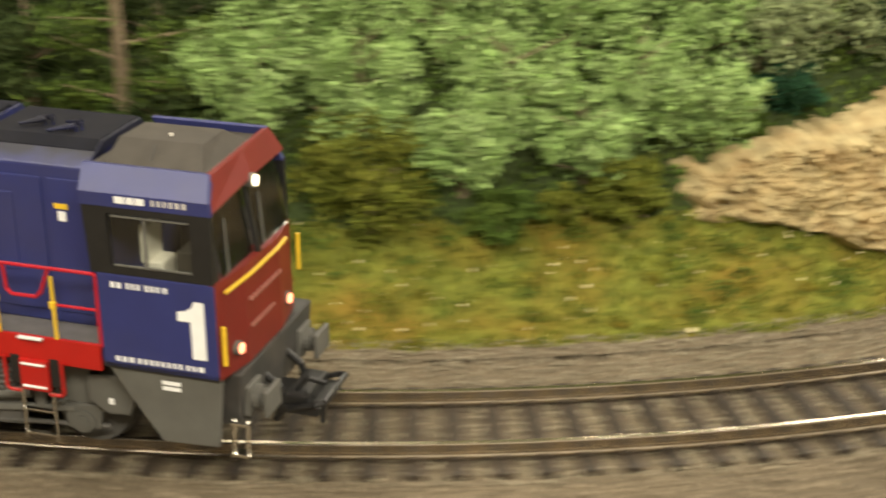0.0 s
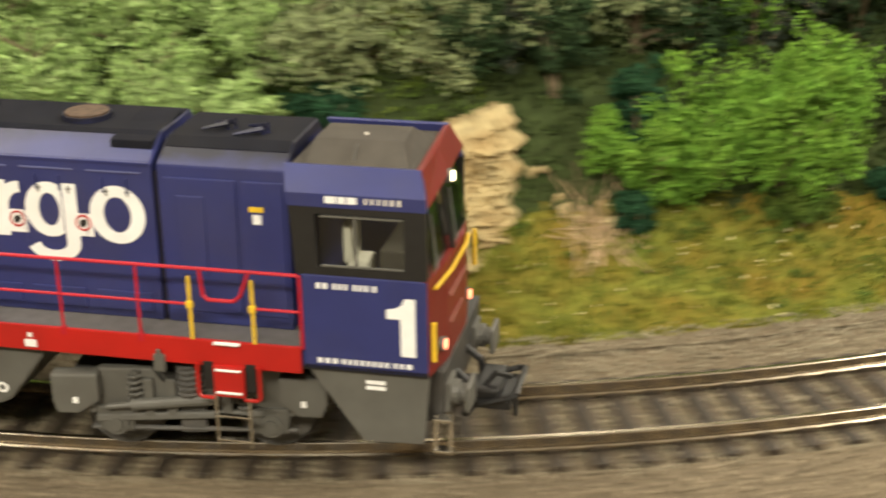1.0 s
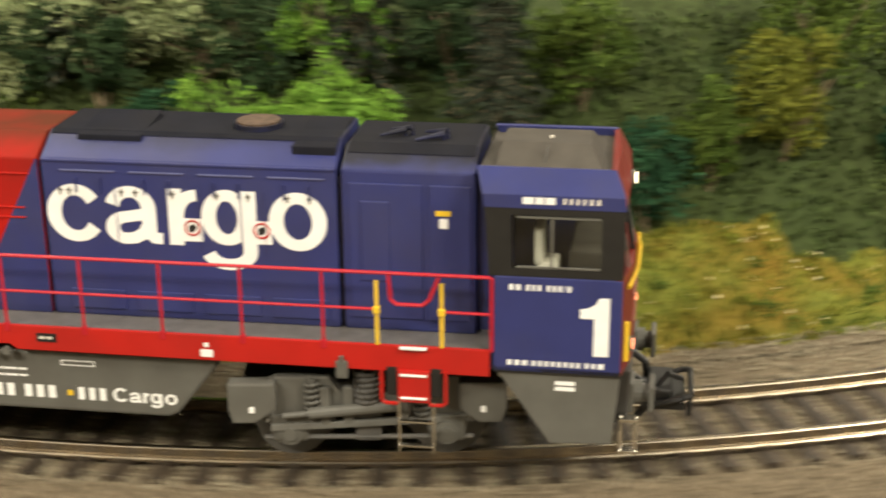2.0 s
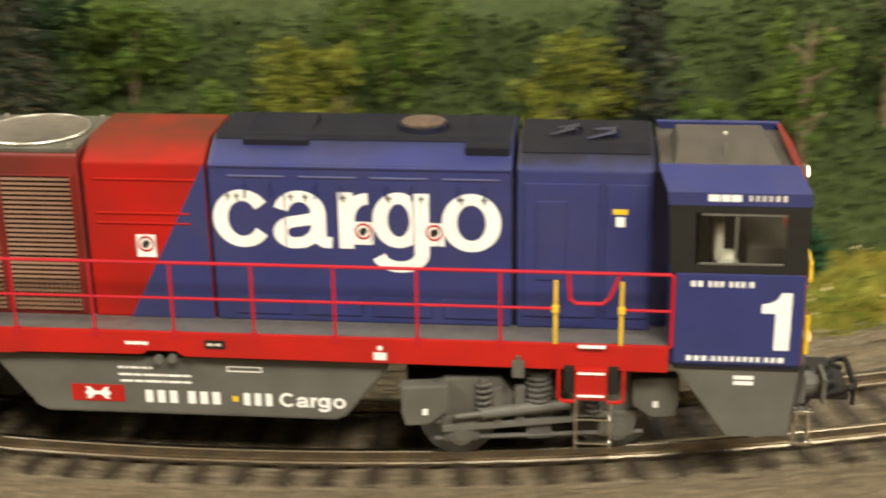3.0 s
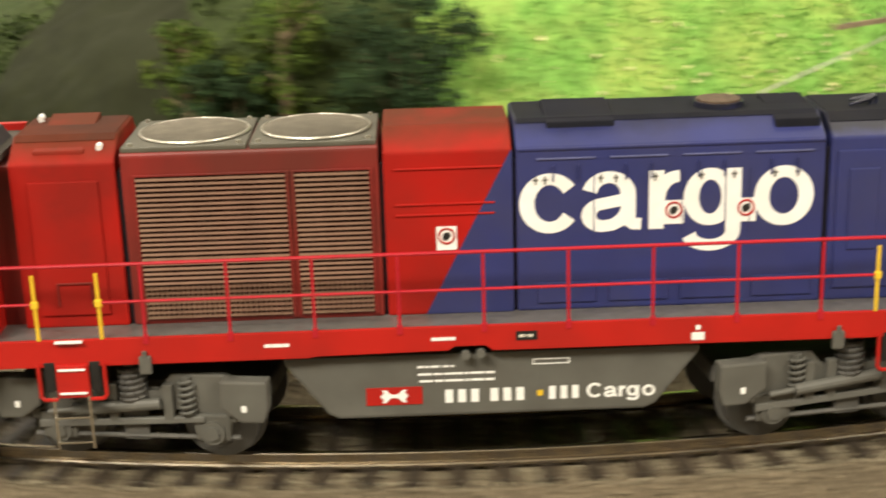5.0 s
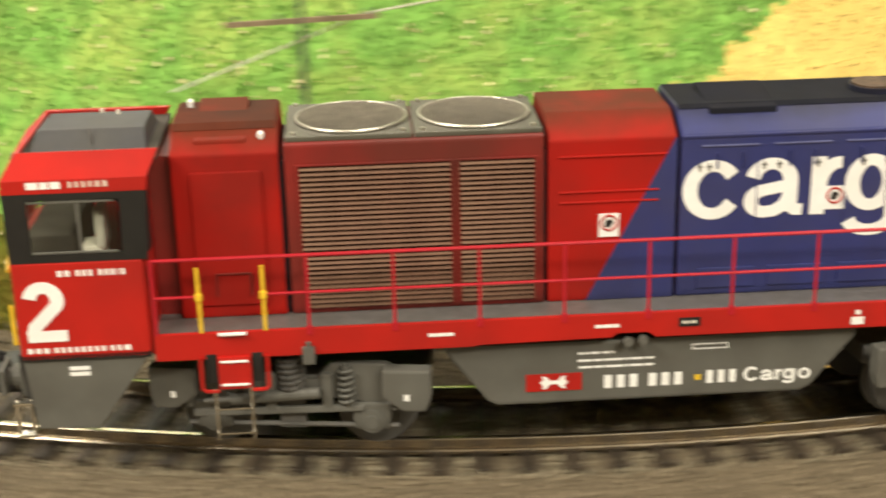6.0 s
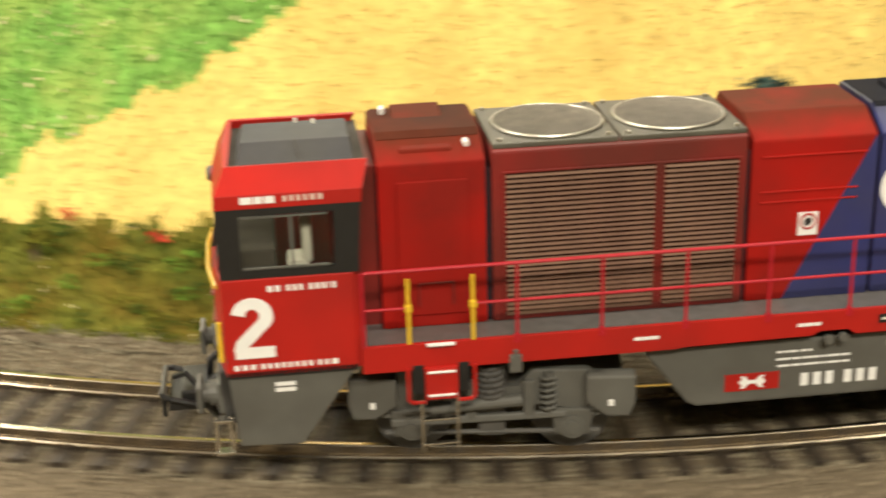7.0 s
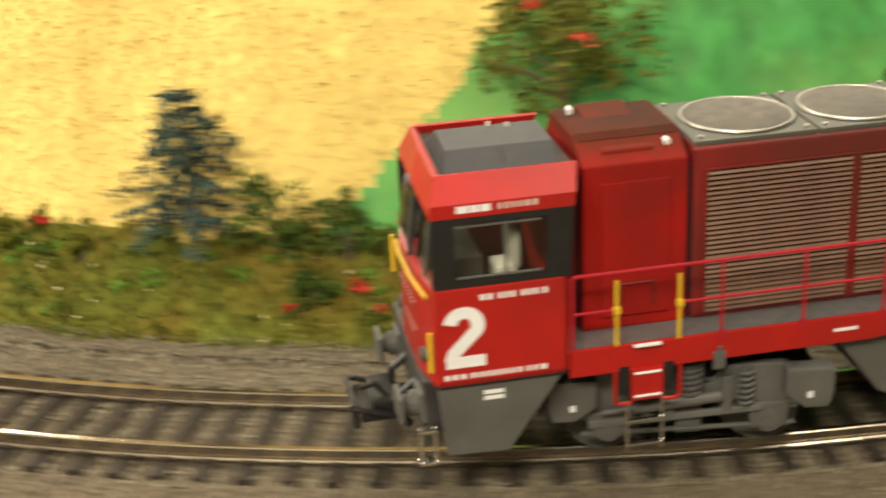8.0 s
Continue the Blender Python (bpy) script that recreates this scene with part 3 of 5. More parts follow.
LETTERS = (
    ("letter_c", [arc(9.1, 38.65, 3.4, 3.7, 34, 326)]),
    ("letter_a", [arc(17.8, 39.7, 2.85, 2.65, 168, 0, 18) + [(20.65, 36.6), (20.8, 35.6), (21.3, 35.15), (22.6, 35.05)], [(20.6, 39.1), (19.3, 38.75), (17.6, 38.45)] + arc(16.9, 36.6, 2.05, 1.7, 100, 270, 14) + [(18.3, 35.05), (19.7, 35.8), (20.6, 37.2)]]),
    ("letter_r", [[(24.8, 34.2), (24.8, 43.1)], [(25.0, 38.6)] + arc(28.1, 38.7, 3.1, 3.45, 172, 88, 12)]),
    ("letter_g", [arc(32.75, 38.85, 2.8, 3.5, 0, 360), [(36.2, 43.1), (36.2, 33.6)] + arc(32.9, 33.6, 3.3, 2.2, 0, -165, 18)]),
    ("letter_o", [arc(43.65, 38.65, 3.3, 3.7, 0, 360)]))


def cargo_word(parent):
    """The word cargo in bold grotesque strokes, one mesh a letter."""
    for name, strokes in LETTERS:
        bm = bmesh.new()
        for k, path in enumerate(strokes):
            ribbon(bm, path, 2.25, 1.75, HOOD - 0.08 - 0.006 * k)
        part(name, bm, WHITE, parent, "large white letter of the word cargo")
    for x in (7.0, 8.4, 16.6, 18.8, 24.6, 31.4, 36.2, 42.2, 45.6):
        bm = bmesh.new()
        box(bm, x - 0.4, x + 0.4, HOOD - 0.2, HOOD + 0.05, 42.2, 42.4)
        box(bm, x - 0.1, x + 0.1, HOOD - 0.22, HOOD + 0.05, 41.6, 42.8)
        part("door_latch", bm, GREY, parent, "small grey door latch")
    for x in (15.6, 23.6, 28.6, 35.0, 38.6):
        bm = bmesh.new()
        box(bm, x - 0.08, x + 0.08, HOOD - 0.12, HOOD + 0.05, 33.4, 43.0)
        part("door_joint", bm, BLUE, parent)


def warning_sticker(parent, x, z):
    bm = bmesh.new()
    box(bm, x - 1.5, x + 1.5, HOOD - 0.12, HOOD + 0.05, z - 1.9, z + 1.7)
    card = part("warning_sticker", bm, WHITE, parent, "white sticker with a red ring")
    bm = bmesh.new()
    seg = 20
    ring = [(x + 1.15 * math.cos(2 * math.pi * i / seg), HOOD - 0.14, z + 0.25 + 1.15 * math.sin(2 * math.pi * i / seg)) for i in range(seg + 1)]
    tube(bm, ring, 0.16, 5)
    part("red_ring", bm, RED, parent)
    bm = bmesh.new()
    prism(bm, [(x - 0.55, z - 0.35), (x + 0.1, z - 0.45), (x + 0.65, z + 0.3), (x + 0.35, z + 0.85), (x - 0.3, z + 0.75), (x - 0.6, z + 0.35)], "y", HOOD - 0.18, HOOD - 0.1)
    part("dark_sign", bm, BLACK, parent)


def build_frame():
    bm = bmesh.new()
    box(bm, -73, 73, SIDE + 0.5, 17, 21.3, 22.0, 0.1)
    part("walkway", bm, DECK_GREY, loco, "worn grey walkway deck")
    for y in (SIDE, 17.0):
        bm = bmesh.new()
        pts = [(-73, 18.0), (-27, 18.0), (-25.5, 18.4), (-6.5, 18.4), (-5.6, 19.2), (-1.0, 19.2), (0, 18.2), (73, 18.0), (73, 22.2), (-73, 22.2)]
        prism(bm, pts, "y", y, y + 0.6, 0.12)
        part("sill", bm, RED, loco, "red side sill")
    bm = bmesh.new()
    box(bm, -72, 72, -13, 13, 16.5, 21.2)
    part("underframe", bm, BLACK, loco, "black underframe")
    # small printing on the sill
    for x0, x1, z in ((-33.5, -29.8, 20.2), (-9, -5.4, 20.3)):
        bars("sill_print", x0, x1, SIDE, z - 0.25, z + 0.25, (2, 1, 3, 1, 2), WHITE, loco, "tiny white print", 0.05)
    bm = bmesh.new()
    box(bm, 29.3, 31.2, SIDE - 0.08, SIDE + 0.05, 18.7, 19.9)
    box(bm, 29.9, 30.6, SIDE - 0.08, SIDE + 0.05, 20.3, 21.0)
    part("sill_mark", bm, WHITE, loco, "white mark on the sill")
    bm = bmesh.new()
    box(bm, 3.4, 6.6, SIDE - 0.1, SIDE + 0.05, 19.7, 21.1)
    plate = part("data_plate", bm, BLACK, loco, "small black data plate")
    bars("plate_print", 3.9, 6.1, SIDE - 0.1, 20.2, 20.6, (2, 1, 2), SEAT, plate, "", 0.2)
    bm = bmesh.new()
    rod(bm, (-4, SIDE + 0.5, 17.6), (-4, SIDE - 0.2, 17.6), 0.7, 10)
    rod(bm, (-1.8, SIDE + 0.5, 17.8), (-1.8, SIDE - 0.2, 17.8), 0.7, 10)
    part("filler_cap", bm, GREY, loco, "grey filler caps under the sill")
    for x in (51.0, -51.0):
        bm = bmesh.new()
        box(bm, x - 0.9, x + 0.9, SIDE - 0.6, SIDE + 0.2, 16.6, 19.4, 0.25)
        rod(bm, (x, SIDE - 0.4, 19.3), (x, SIDE - 0.4, 20.2), 0.35, 8)
        part("sander_valve", bm, GREY, loco, "grey valve on the sill")


def build_tank():
    bm = bmesh.new()
    prism(bm, [(-31, 17.2), (31, 17.2), (31, 16.2), (24.5, 8.0), (22.8, 7.2), (-23.2, 7.2), (-24.8, 8.0), (-31, 16.2)], "y", -15.6, 15.6, 0.5)
    tank = part("fuel_tank", bm, GREY, loco, "grey fuel tank with a red badge and white lettering bars")
    y = -15.6
    bm = bmesh.new()
    box(bm, -19.0, -10.6, y - 0.12, y + 0.1, 9.3, 12.1)
    badge = part("badge", bm, RED, tank, "red badge with a white arrow shape")
    bm = bmesh.new()
    zc, xc = 10.7, -14.8
    for s in (-1, 1):
        prism(bm, [(xc + s * 0.5, zc + 0.25), (xc + s * 1.2, zc + 1.0), (xc + s * 1.9, zc + 1.0), (xc + s * 1.2, zc + 0.25)], "y", y - 0.2, y - 0.1)
        prism(bm, [(xc + s * 0.5, zc - 0.25), (xc + s * 1.2, zc - 1.0), (xc + s * 1.9, zc - 1.0), (xc + s * 1.2, zc - 0.25)], "y", y - 0.2, y - 0.1)
        prism(bm, [(xc + s * 1.2, zc + 0.95), (xc + s * 2.1, zc), (xc + s * 1.2, zc - 0.95), (xc + s * 0.9, zc - 0.3), (xc + s * 0.9, zc + 0.3)], "y", y - 0.18, y - 0.09)
    box(bm, xc - 1.0, xc + 1.0, y - 0.19, y - 0.1, zc - 0.28, zc + 0.28)
    part("arrow", bm, WHITE, tank)
    for x0, x1 in ((-7.2, 5.4), (8.4, 13.6)):
        n = 6 if x0 < 0 else 3
        bars("name_bar", x0, x1, y, 9.3, 11.4, (2.0, 2.0, 2.0, -1.0, 2.0, 2.0, 2.0) if n == 6 else (2.0, 2.0, 2.0), WHITE, tank, "white bar of a name", 0.75, True)
    for name, strokes in LETTERS:
        bm = bmesh.new()
        for k, path in enumerate([arc(7.6, 40.2, 4.4, 5.2, 42, 318)] if name == "letter_c" else strokes):
            ribbon(bm, [(14.6 + (px - 4.6) * 0.225, 9.3 + (pz - 34.1) * 0.19) for px, pz in path], 0.5, 0.38, y - 0.08 - 0.004 * k)
        part(name, bm, WHITE, tank, "small white letter of the word Cargo")
    bm = bmesh.new()
    box(bm, 6.6, 7.5, y - 0.06, y + 0.05, 9.9, 10.8)
    part("orange_dot", bm, YELLOW, tank)
    for z, x0, x1 in ((15.2, -11.2, -5.5), (14.0, -11.2, 0.5), (12.9, -11.0, 0.5)):
        bars("tank_print", x0, x1, y, z - 0.17, z + 0.17, (3, 2, 4, 1, 3, 2), WHITE, tank, "tiny white print", 0.2)
    bm = bmesh.new()
    box(bm, 6, 11.5, y - 0.06, y + 0.05, 15.0, 15.15)
    box(bm, 6, 11.5, y - 0.06, y + 0.05, 15.75, 15.9)
    box(bm, 6, 6.2, y - 0.06, y + 0.05, 15.15, 15.75)
    box(bm, 11.3, 11.5, y - 0.06, y + 0.05, 15.15, 15.75)
    part("print_frame", bm, WHITE, tank)


def build_railings():
    """The near handrail in its two runs, and a plain one along the far side."""
    posts = [48.3 - 12.37 * i for i in range(9)]
    for y, near in ((SIDE + 0.15, True), (16.9, False)):
        bm = bmesh.new()
        if near:
            rod(bm, (-72.4, y, 33.5), (73, y, 33.5), 0.28, 8)
            rod(bm, (-57, y, 27.8), (56.4, y, 27.8), 0.23, 8)
            rod(bm, (-72.4, y, 27.8), (-66.2, y, 27.8), 0.23, 8)
            rod(bm, (66, y, 27.8), (73, y, 27.8), 0.23, 8)
            tube(bm, [(73, y, 33.5), (73.3, y, 33.2), (73.3, y, 22)], 0.28, 8)
            tube(bm, [(-72.4, y, 33.5), (-72.6, y, 33.2), (-72.6, y, 22)], 0.28, 8)
        else:
            rod(bm, (-72, y, 33.5), (73, y, 33.5), 0.28, 8)
            rod(bm, (-72, y, 27.8), (73, y, 27.8), 0.23, 8)
        rail = part("handrail", bm, RAIL_RED, loco, "red wire handrail")
        for x in posts:
            bm = bmesh.new()
            rod(bm, (x, y, 21.5), (x, y, 33.5), 0.25, 8)
            box(bm, x - 0.4, x + 0.4, y - 0.3, y + 0.3, 21.2, 22.6, 0.1)
            part("post", bm, RAIL_RED, rail)
        if near:
            for x in (56.4, 66.0, -57.0, -66.2):
                bm = bmesh.new()
                rod(bm, (x, y, 22.2), (x, y, 32.2), 0.3, 8)
                box(bm, x - 0.5, x + 0.5, y - 0.45, y + 0.3, 27.2, 28.3, 0.15)
                part("yellow_post", bm, YELLOW, rail, "yellow grab post")
            bm = bmesh.new()
            tube(bm, [(58.2, y, 33.4), (58.5, y, 29.4), (59.3, y, 28.7), (63.2, y, 28.7), (64.2, y, 29.6), (65.6, y, 33.2)], 0.3, 8)
            part("drop_chain", bm, RAIL_RED, rail, "red drop bar across the gap")
    for s in (1, -1):
        bm = bmesh.new()
        tube(bm, [(s * 57.0, SIDE - 0.5, 18.6), (s * 57.0, SIDE - 0.5, 13.6), (s * 57.5, SIDE - 0.5, 13.1), (s * 59.4, SIDE - 0.5, 13.1)], 0.3, 6)
        tube(bm, [(s * 66.6, SIDE - 0.5, 18.6), (s * 66.6, SIDE - 0.5, 13.6), (s * 66.1, SIDE - 0.5, 13.1), (s * 64.2, SIDE - 0.5, 13.1)], 0.3, 6)
        steps = part("step_bracket", bm, RED, loco, "red step bracket with a bright ladder")
        # black blocks stand for the shade seen through the gaps beside the step
        for x0, x1 in ((57.7, 59.3), (64.3, 65.9)):
            bm = bmesh.new()
            box(bm, s * x0, s * x1, SIDE - 0.08, SIDE + 1.2, 14.2, 18.8, 0.1)
            part("step_gap_shade", bm, BLACK, steps, "black block painted as the dark gap beside the step")
        bm = bmesh.new()
        box(bm, s * 59.4, s * 64.2, SIDE - 0.5, SIDE + 0.2, 13.3, 18.4, 0.15)
        part("step_plate", bm, RED, steps)
        bm = bmesh.new()
        for z in (21.9, 17.6, 13.9):
            box(bm, s * 59.8, s * 63.8, SIDE - 0.75, SIDE - 0.1, z, z + 0.3, 0.06)
        part("white_tread", bm, WHITE, steps, "white tread edges")
        bm = bmesh.new()
        for x in (59.6, 64.8):
            tube(bm, [(s * x, SIDE - 0.5, 13.6), (s * x, SIDE - 0.6, 5.2)], 0.22, 6)
        for z in (10.2, 6.2):
            box(bm, s * 59.6, s * 64.8, SIDE - 1.1, SIDE - 0.3, z, z + 0.3, 0.06)
        part("ladder", bm, SILVER, steps, "bright wire ladder")


def build_cab(s, paint, upper, face, label):
    """A cab; s is 1 for the front and -1 for the rear."""
    fy = 9.5
    x_in, x_out = 73.6 * s, 92.0 * s
    def X(a):
        return a * s
    bm = bmesh.new()
    box(bm, x_in, x_out, SIDE, fy, 18.9, 19.9, 0.1)
    cab = part("cab_floor", bm, BLACK, loco, label)
    # side and end panels below the windows
    bm = bmesh.new()
    box(bm, x_in, x_out, SIDE, SIDE + 0.9, 19.0, 34.0, 0.25)
    side = part("side_panel", bm, paint, cab, "lacquered cab side below the window")
    bm = bmesh.new()
    box(bm, x_in, x_out, fy - 0.9, fy, 19.0, 34.0, 0.2)
    part("far_panel", bm, paint, cab)
    bm = bmesh.new()
    box(bm, X(72.9), X(73.7), SIDE + 0.9, fy - 0.9, 19.0, 46.4)
    back = part("back_panel", bm, paint, cab, "cab wall facing the walkway")
    bm = bmesh.new()
    box(bm, X(72.6), X(73.0), SIDE + 1.6, -12.6, 34.6, 43.6, 0.12)
    part("back_window", bm, BLACK, back, "dark window in the cab's inner wall")
    # bulged end below the windscreen
    bm = bmesh.new()
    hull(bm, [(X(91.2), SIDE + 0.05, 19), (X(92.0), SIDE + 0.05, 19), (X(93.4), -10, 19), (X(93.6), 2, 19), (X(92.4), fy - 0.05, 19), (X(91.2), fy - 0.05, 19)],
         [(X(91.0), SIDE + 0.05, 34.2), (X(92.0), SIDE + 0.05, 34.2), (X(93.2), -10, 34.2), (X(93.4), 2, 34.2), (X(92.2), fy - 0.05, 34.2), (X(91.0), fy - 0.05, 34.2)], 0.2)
    nose = part("end_panel", bm, face, cab, "red cab end with yellow grab rails")
    # black window band with an opening on each side
    for y0, y1 in ((SIDE + 0.05, SIDE + 0.75), (fy - 0.75, fy - 0.05)):
        bm = bmesh.new()
        rings = []
        for yy in (y0, y1):
            rings.append([[bm.verts.new(Vector((X(x), yy, z)) * MM) for x, z in pts] for pts in (((72.8, 34), (92, 34), (92, 44.2), (72.2, 44.2)), ((76.2, 35.2), (88.8, 35.2), (88.8, 43.2), (76.0, 43.2)))])
        for q in range(4):
            w = (q + 1) % 4
            for rg in rings:
                bm.faces.new((rg[0][q], rg[0][w], rg[1][w], rg[1][q]))
            for h in (0, 1):
                bm.faces.new((rings[0][h][q], rings[0][h][w], rings[1][h][w], rings[1][h][q]))
        band = part("window_band", bm, BLACK, cab, "black window surround")
        bm = bmesh.new()
        box(bm, X(76.4), X(89.0), y0 + 0.2, y0 + 0.35, 35.2, 43.3)
        part("pane", bm, GLASS, cab).visible_shadow = False
        bm = bmesh.new()
        for z in (35.45, 42.9):
            box(bm, X(76.8), X(88.6), y0 - 0.1, y0 + 0.2, z - 0.12, z + 0.12)
        box(bm, X(81.6), X(82.0), y0 - 0.02, y0 + 0.2, 35.5, 43.0)
        part("sash", bm, GREY, cab, "grey window sash")
    # end windows
    bm = bmesh.new()
    zt = 46.4
    for y0, y1, y2, y3, xa, xb in ((SIDE + 0.75, SIDE + 2.2, SIDE + 0.75, SIDE + 2.2, 92.0, 90.2), (-4.6, -3.8, -4.6, -3.8, 93.3, 91.2), (fy - 1.8, fy - 0.75, fy - 1.8, fy - 0.75, 92.2, 90.3)):
        hull(bm, [(X(xa - 0.7), y0, 34.2), (X(xa), y0, 34.2), (X(xa), y1, 34.2), (X(xa - 0.7), y1, 34.2)], [(X(xb - 0.7), y2, zt), (X(xb), y2, zt), (X(xb), y3, zt), (X(xb - 0.7), y3, zt)])
    scr = part("windscreen_frame", bm, BLACK, cab, "black windscreen frame")
    for y0, y1, xa, xb in ((SIDE + 2.2, -4.6, 92.2, 90.3), (-3.8, fy - 1.8, 92.6, 90.6)):
        bm = bmesh.new()
        hull(bm, [(X(xa), y0, 34.4), (X(xa + 0.15), y0, 34.4), (X(xa + 0.15), y1, 34.4), (X(xa), y1, 34.4)], [(X(xb), y0, zt), (X(xb + 0.15), y0, zt), (X(xb + 0.15), y1, zt), (X(xb), y1, zt)])
        part("windscreen", bm, GLASS, cab).visible_shadow = False
        bm = bmesh.new()
        rod(bm, (X(xa + 0.5), y0 + 1.5, 34.8), (X(xb + 1.0), y0 + 3.5, 42), 0.14, 6)
        part("wiper", bm, GREY, cab)
    # leaning upper panels and roof
    bm = bmesh.new()
    hull(bm, [(X(72.1), SIDE, 44.2), (X(92.1), SIDE, 44.2), (X(92.1), SIDE + 0.9, 44.2), (X(72.1), SIDE + 0.9, 44.2)], [(X(71.9), SIDE, 46.2), (X(91.9), SIDE, 46.2), (X(91.9), SIDE + 0.9, 46.2), (X(71.9), SIDE + 0.9, 46.2)], 0.08)
    hull(bm, [(X(71.9), SIDE, 46.2), (X(91.9), SIDE, 46.2), (X(91.9), SIDE + 1.0, 46.2), (X(71.9), SIDE + 1.0, 46.2)], [(X(70.6), -13.4, 49.0), (X(90.4), -13.4, 49.0), (X(90.4), -12.2, 48.7), (X(70.6), -12.2, 48.7)], 0.1)
    part("upper_panel", bm, upper, cab, "lacquered panel leaning in to the roof")
    bm = bmesh.new()
    hull(bm, [(X(73.6), fy - 1, 43.9), (X(92), fy - 1, 43.9), (X(92), fy, 43.9), (X(73.6), fy, 43.9)], [(X(71), fy - 2.4, 49.4), (X(89.8), fy - 2.4, 49.4), (X(89.8), fy - 1.2, 49.4), (X(71), fy - 1.2, 49.4)], 0.1)
    part("far_rim", bm, upper, cab)
    bm = bmesh.new()
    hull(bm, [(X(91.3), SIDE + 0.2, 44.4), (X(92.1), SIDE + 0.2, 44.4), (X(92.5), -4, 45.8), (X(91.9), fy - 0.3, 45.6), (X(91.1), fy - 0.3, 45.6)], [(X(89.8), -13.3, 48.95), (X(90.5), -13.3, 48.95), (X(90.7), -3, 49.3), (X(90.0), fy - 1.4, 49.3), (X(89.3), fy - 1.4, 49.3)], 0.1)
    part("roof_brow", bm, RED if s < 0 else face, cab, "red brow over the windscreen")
    bm = bmesh.new()
    box(bm, X(71.0), X(90.0), -13.0, fy - 1.4, 47.2, 48.2)
    part("cab_roof", bm, ROOF_GREY, cab, "grey cab roof")
    bm = bmesh.new()
    if s > 0:
        hull(bm, [(73.0, -12.2, 47.9), (88.6, -12.2, 47.9), (88.4, 4.5, 47.9), (73.0, 4.5, 47.9)], [(73.6, -7.4, 51.1), (86.6, -7.4, 51.1), (86.2, 0.5, 50.9), (73.6, 0.5, 50.9)], 0.15)
    else:
        hull(bm, [(-72.4, -11.6, 47.9), (-88.8, -11.6, 47.9), (-88.8, 4.0, 47.9), (-72.4, 4.0, 47.9)], [(-72.8, -8.6, 50.8), (-88.0, -8.6, 50.8), (-87.6, 0.6, 50.8), (-72.8, 0.6, 50.8)], 0.2)
    unit = part("roof_unit", bm, ROOF_GREY if s > 0 else UNIT_GREY, cab, "grey ventilation unit on the roof")
    for x, y in (((80.6, -2.0),) if s > 0 else ((77.5, 2.0), (80, 3.0))):
        bm = bmesh.new()
        rod(bm, (X(x), y - 3.0, 50.6), (X(x), y - 3.0, 51.4), 0.26, 8)
        part("roof_stud", bm, SEAT, cab)
    bm = bmesh.new()
    rod(bm, (X(80), -10.9, 48.2), (X(80.4), -9.6, 51.2), 0.14, 6)
    part("roof_aerial", bm, GREY_DARK, cab)
    # skirt
    bm = bmesh.new()
    prism(bm, [(X(74.0), 19.0), (X(92.0), 19.0), (X(91.0), 8.0), (X(82.0), 7.6)], "y", SIDE + 0.3, SIDE + 1.3, 0.2)
    skirt = part("skirt", bm, GREY, cab, "grey tapered skirt")
    bars("skirt_label", X(82.6) if s > 0 else X(85.5), X(85.5) if s > 0 else X(82.6), SIDE + 0.3, 17.2, 17.8, (1,), WHITE, cab, "small white label", 0.0)
    bars("skirt_label", X(82.6) if s > 0 else X(85.5), X(85.5) if s > 0 else X(82.6), SIDE + 0.3, 16.3, 16.9, (1,), WHITE, cab, "", 0.0)
    # number and print
    if s > 0:
        bm = bmesh.new()
        prism(bm, [(88.0, 22.2), (90.2, 22.2), (90.2, 31.2), (88.7, 31.2), (88.2, 30.2), (87.2, 29.6), (86.0, 29.4), (86.0, 28.0), (88.0, 28.0)], "y", SIDE - 0.1, SIDE + 0.05)
        part("number", bm, WHITE, cab, "large white numeral 1")
    else:
        bm = bmesh.new()
        ribbon(bm, arc(-88.0, 28.4, 1.95, 1.95, 172, -28, 18) + [(-87.2, 26.6), (-88.4, 25.4), (-89.6, 24.2), (-89.95, 23.0)], 1.95, 1.7, SIDE - 0.1)
        ribbon(bm, [(-90.7, 22.85), (-85.1, 22.85)], 1.7, 1.7, SIDE - 0.11)
        part("number", bm, WHITE, cab, "large white numeral 2")
    def span(a, b):
        return (a, b) if s > 0 else (-b, -a)
    a, b = span(75.8, 85.0) if s > 0 else span(75.8, 85.6)
    bars("class_line", a, b, SIDE, 31.9, 32.8, (1.2, 1.2, -0.6, 1, 1, 1, -0.6, 1, 1, 1, 0.6, 1), WHITE, cab, "small white bars", 0.36, True)
    a, b = span(75.6, 90.0) if s > 0 else span(76.0, 91.0)
    bars("print_line", a, b, SIDE, 20.2, 21.0, (1.2, 1.2, 1.2, 0.4, 1, 1, 1, 1, 1, 1, 1, 1, 0.4, 1, 1, 1.4), WHITE, cab, "small white bars", 0.42)
    a, b = (77.6, 89.0) if s > 0 else (-88.4, -76.8)
    bars("maker_line", a, a + (b - a) * 0.42, SIDE, 44.9, 45.9, (1.6, 1.2, 1.4), WHITE, cab, "bold white bars on the upper panel", 0.2, True)
    bars("model_line", a + (b - a) * 0.5, b, SIDE, 45.0, 45.85, (1, 1, 1, 1, 1.1, 1.1), SEAT, cab, "pale bars on the upper panel", 0.55, True)
    # end details
    bm = bmesh.new()
    tube(bm, [(X(92.8), SIDE + 1.8, 32.4), (X(93.8), -9, 32.8), (X(94.0), 0, 33.0), (X(93.6), 4.5, 33.0)], 0.28, 8)
    part("grab_rail", bm, YELLOW, cab, "yellow grab rail")
